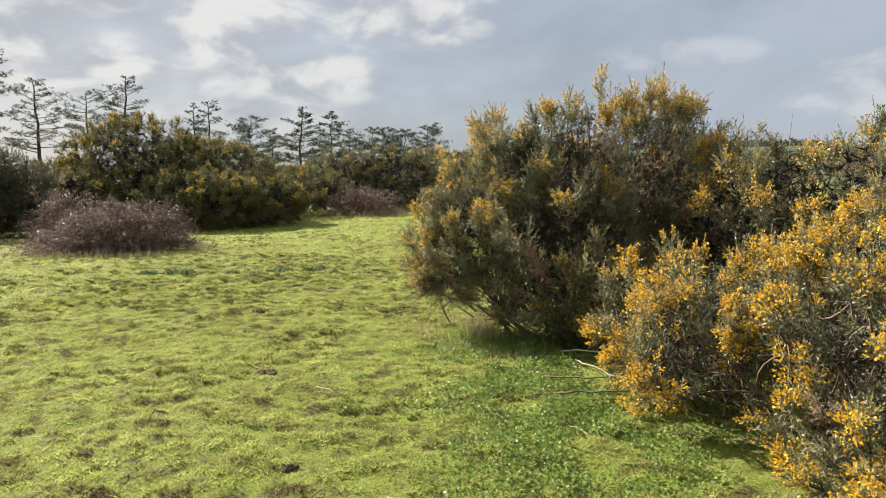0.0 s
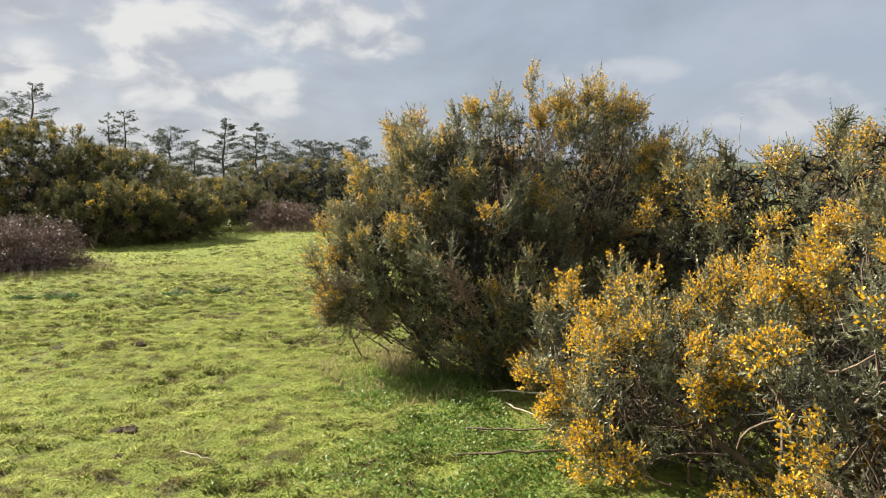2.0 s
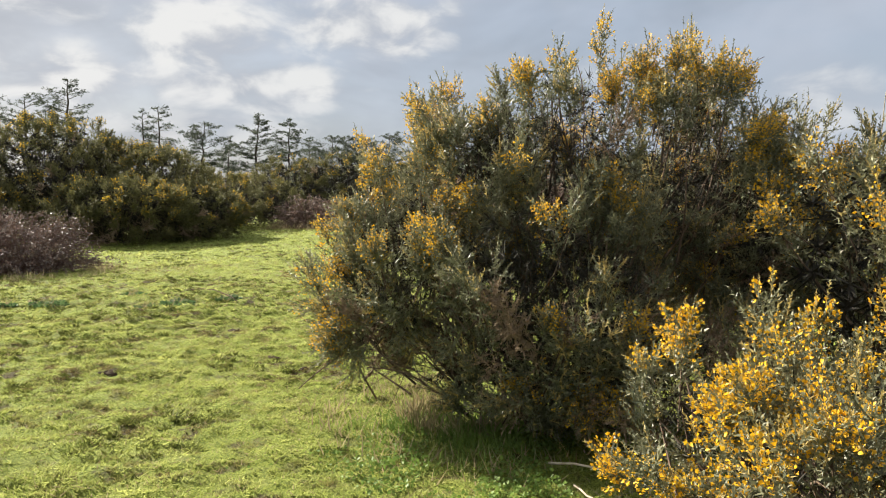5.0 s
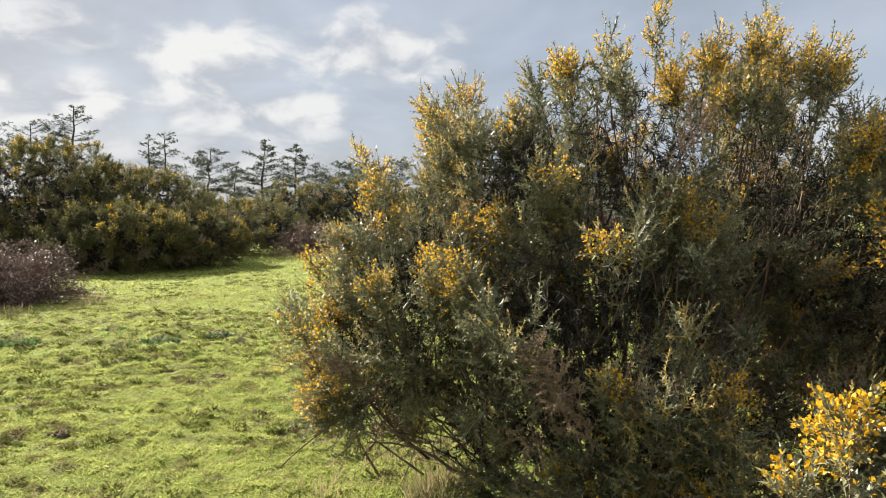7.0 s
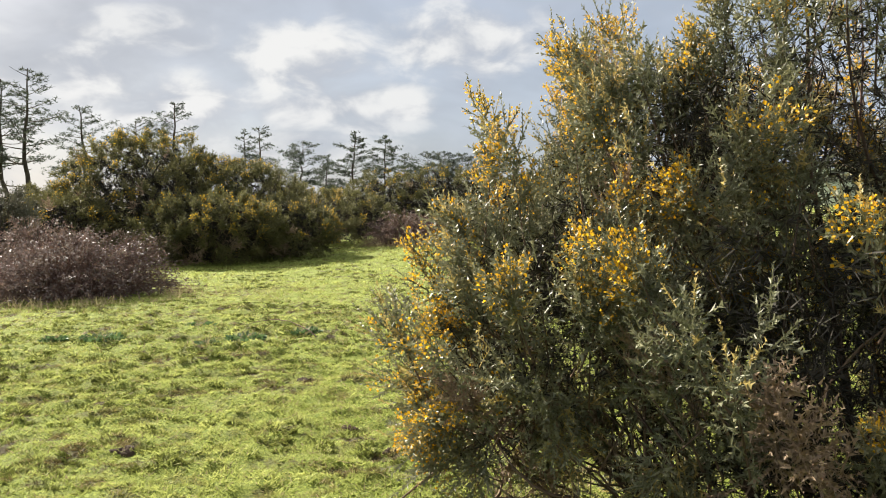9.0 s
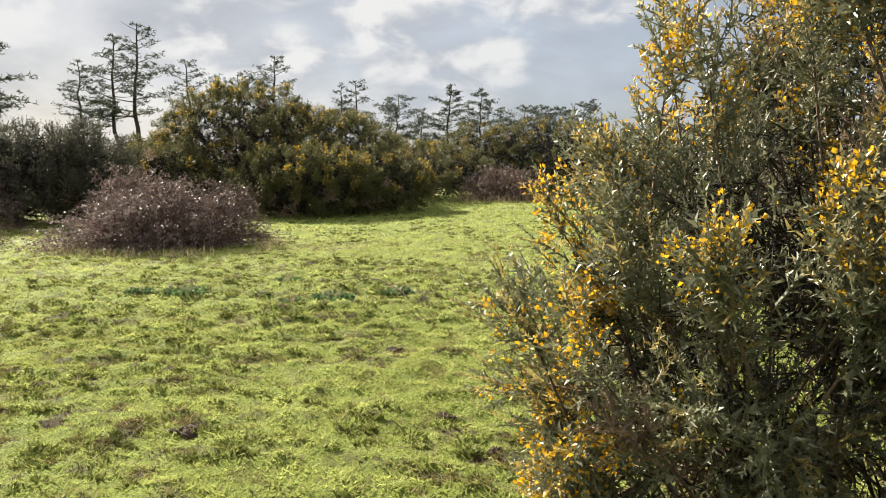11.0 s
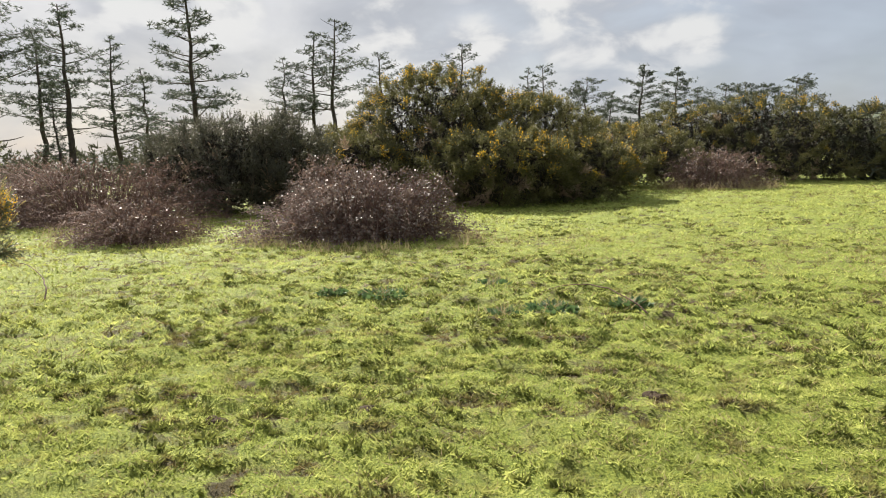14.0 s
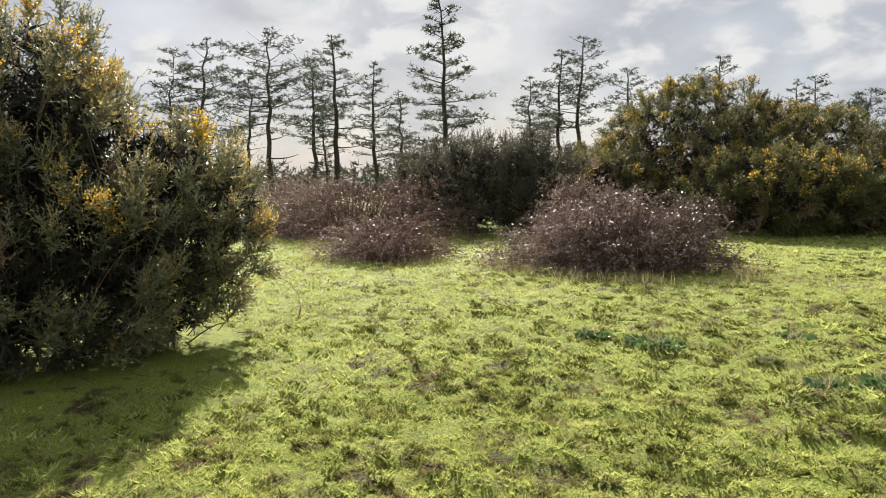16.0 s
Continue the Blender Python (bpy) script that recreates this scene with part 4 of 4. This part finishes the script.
def build_long_grass():
    """Longer fresh grass that the bush shelters."""
    rng = np.random.default_rng(75)
    n = 2600
    x, y = rng.normal(0.55, 0.32, n), rng.normal(6.72, 0.24, n)
    keep = lumps(np.stack([x, y, 0 * x], 1), 5.0) > 0.45
    x, y = x[keep], y[keep]
    base = np.stack([x, y, ground_z(x, y) - 0.01], 1)
    h = rng.uniform(0.05, 0.17, len(x))
    bend = rng.normal(0, 0.45, (len(x), 2)) * h[:, None]
    blades = blade_set(base, base + np.stack([bend[:, 0], bend[:, 1], h], 1), rng.uniform(0.005, 0.009, len(x)), rng)
    tagged(part("long_grass", blades, HERB), "longer fresh green grass at the foot of the gorse", "grass", kind="stuff")


build_grass()
build_tussocks()
build_skirts()
build_long_grass()

LEAF = (np.array([(0, 0, 0), (0.38, 0.08, 0.5), (0, -0.05, 1.0), (-0.38, 0.08, 0.5)]), np.array([(0, 1, 2), (0, 2, 3)]))


def build_herbs():
    """Broad-leaved herbs that creep out from the foot of the gorse."""
    rng = np.random.default_rng(72)
    n = 20000
    t = rng.random(n)
    x = 0.15 + 1.15 * rng.random(n) + 0.4 * rng.normal(size=n)
    y = 3.2 + 3.6 * t + 0.3 * rng.normal(size=n)
    keep = lumps(np.stack([x, y, 0 * x], 1), 2.6) > 0.42 + 0.25 * np.clip(0.5 - x, 0, 1)
    x, y = x[keep], y[keep]
    p = np.stack([x, y, ground_z(x, y) + rng.uniform(0.0, 0.05, len(x)) * (0.4 + 1.2 * lumps(np.stack([x, y, 0 * x], 1), 7.0))], 1)
    w = rng.normal(size=p.shape) * (1, 1, 0.3) + (0, 0, 0.25)
    ob = part("ground_herbs", scatter(LEAF, p, w, rng.uniform(0.012, 0.03, len(x)), rng), HERB)
    tagged(ob, "bright green creeping herbs at the foot of the gorse", "plants", kind="stuff")


build_herbs()


def weed(x, y, r, label, seed, material, group, height=0.12):
    """A low clump of ragged leaves."""
    rng = np.random.default_rng(seed)
    base = thing("weed_clump", (x, y, rest(x, y) - 0.01), label, "plant", group)
    n = 150
    a = rng.random(n) * 6.283
    q = r * np.sqrt(rng.random(n)) * 0.7
    p = np.stack([np.cos(a) * q * 1.4, np.sin(a) * q, height * 0.6 * rng.random(n) * (1 - q / r)], 1)
    w = np.stack([np.cos(a), np.sin(a), rng.uniform(0.2, 1.4, n)], 1) + rng.normal(0, 0.4, (n, 3))
    part("leaves", scatter(LEAF, p, w, rng.uniform(0.03, 0.07, n), rng), material, base)
    stalk = blade_set(np.zeros((30, 3)) + rng.normal(0, r * 0.3, (30, 3)) * (1, 1, 0), rng.normal(0, r * 0.6, (30, 3)) * (1, 1, 0) + (0, 0, height * 1.2),
                      np.full(30, 0.008), rng)
    part("dry_stalk_tuft", stalk, DRY_BLADES, base, "dry straw-coloured stalks")


for i, (x, y, r) in enumerate([(-4.45, 12.05, 0.24), (-2.75, 11.95, 0.22), (-3.76, 13.1, 0.2), (-3.1, 11.75, 0.16), (-5.0, 12.0, 0.15), (-2.2, 12.4, 0.16)]):
    weed(x, y, r, "ragged dark green weed clump in the turf", 200 + i, WEED, "weeds in the pasture")

def soil_patch(x, y, r, label, seed):
    rng = np.random.default_rng(seed)
    n, m = 18, 6
    v = [(0, 0, 0.014)]
    for j in range(1, m + 1):
        for i in range(n):
            a = i * 6.283 / n
            rr = r * j / m * (1 + 0.25 * math.sin(3 * a + seed) + rng.normal(0, 0.06))
            v.append((rr * math.cos(a) * 1.4, rr * math.sin(a), 0.014 * (1 - (j / m) ** 2) + rng.normal(0, 0.007) - (0.03 if j == m else 0)))
    f = [(0, 1 + i, 1 + (i + 1) % n) for i in range(n)]
    for j in range(m - 1):
        for i in range(n):
            a, b = 1 + j * n + i, 1 + j * n + (i + 1) % n
            f += [(a, a + n, b + n), (a, b + n, b)]
    ob = part("soil_patch", (np.array(v), np.array(f)), SOIL)
    ob.location = (x, y, rest(x, y))
    tagged(ob, label, "soil", "bare soil patches")


for i, (x, y, r) in enumerate([(-1.42, 5.65, 0.09), (-1.3, 5.2, 0.06), (-0.85, 3.7, 0.06), (-1.9, 4.6, 0.07), (-0.95, 8.9, 0.07), (-0.6, 8.5, 0.06), (-2.2, 8.4, 0.08),
                               (-2.9, 9.4, 0.06), (-1.6, 10.2, 0.07), (-3.6, 9.0, 0.07), (-0.4, 9.6, 0.06)]):
    soil_patch(x, y, r * 0.75, "small patch of dark trodden soil in the turf", 400 + i)


def stick(p0, p1, p2, r, label, material, seed, name="stick"):
    rng = np.random.default_rng(seed)
    path = bent(p0, p1, p2, 12)
    path[1:-1] += rng.normal(0, r * 0.8, (10, 3))
    ob = part(name, tube(path, np.linspace(r, r * 0.45, 12), 6), material, smooth=True)
    tagged(ob, label, "stick", "fallen sticks")


stick((1.02, 6.15, -0.02), (1.35, 5.8, 0.10), (1.75, 5.35, 0.05), 0.007, "pale dry cane lying at the foot of the gorse", PALE_STICK, 501)
stick((1.10, 5.85, -0.02), (1.2, 5.5, 0.02), (1.32, 5.18, -0.01), 0.006, "pale dry cane lying at the foot of the gorse", PALE_STICK, 502)
stick((0.75, 4.30, -0.02), (0.84, 4.1, 0.0), (0.92, 3.92, -0.01), 0.005, "thin pale stick lying in the turf", PALE_STICK, 503)
stick((-0.94, 5.12, -0.02), (-0.82, 5.0, 0.0), (-0.70, 4.95, -0.02), 0.005, "thin pale stick lying in the turf", PALE_STICK, 504)
stick((0.75, 5.35, -0.02), (1.15, 5.0, 0.06), (1.6, 4.9, 0.12), 0.007, "dark bare branch trailing over the turf", BARK, 505)
stick((0.62, 4.9, -0.02), (1.0, 4.62, 0.07), (1.5, 4.6, 0.12), 0.008, "dark bare branch trailing over the turf", BARK, 506)
stick((-7.6, 10.8, -0.06), (-7.9, 11.1, 0.18), (-8.6, 11.2, 0.2), 0.008, "bare bramble runner arching over the turf", CANE, 507)
stick((-2.0, 12.1, -0.06), (-2.5, 12.5, 0.22), (-3.1, 12.6, -0.06), 0.006, "bare bramble runner arching over the turf", CANE, 508)
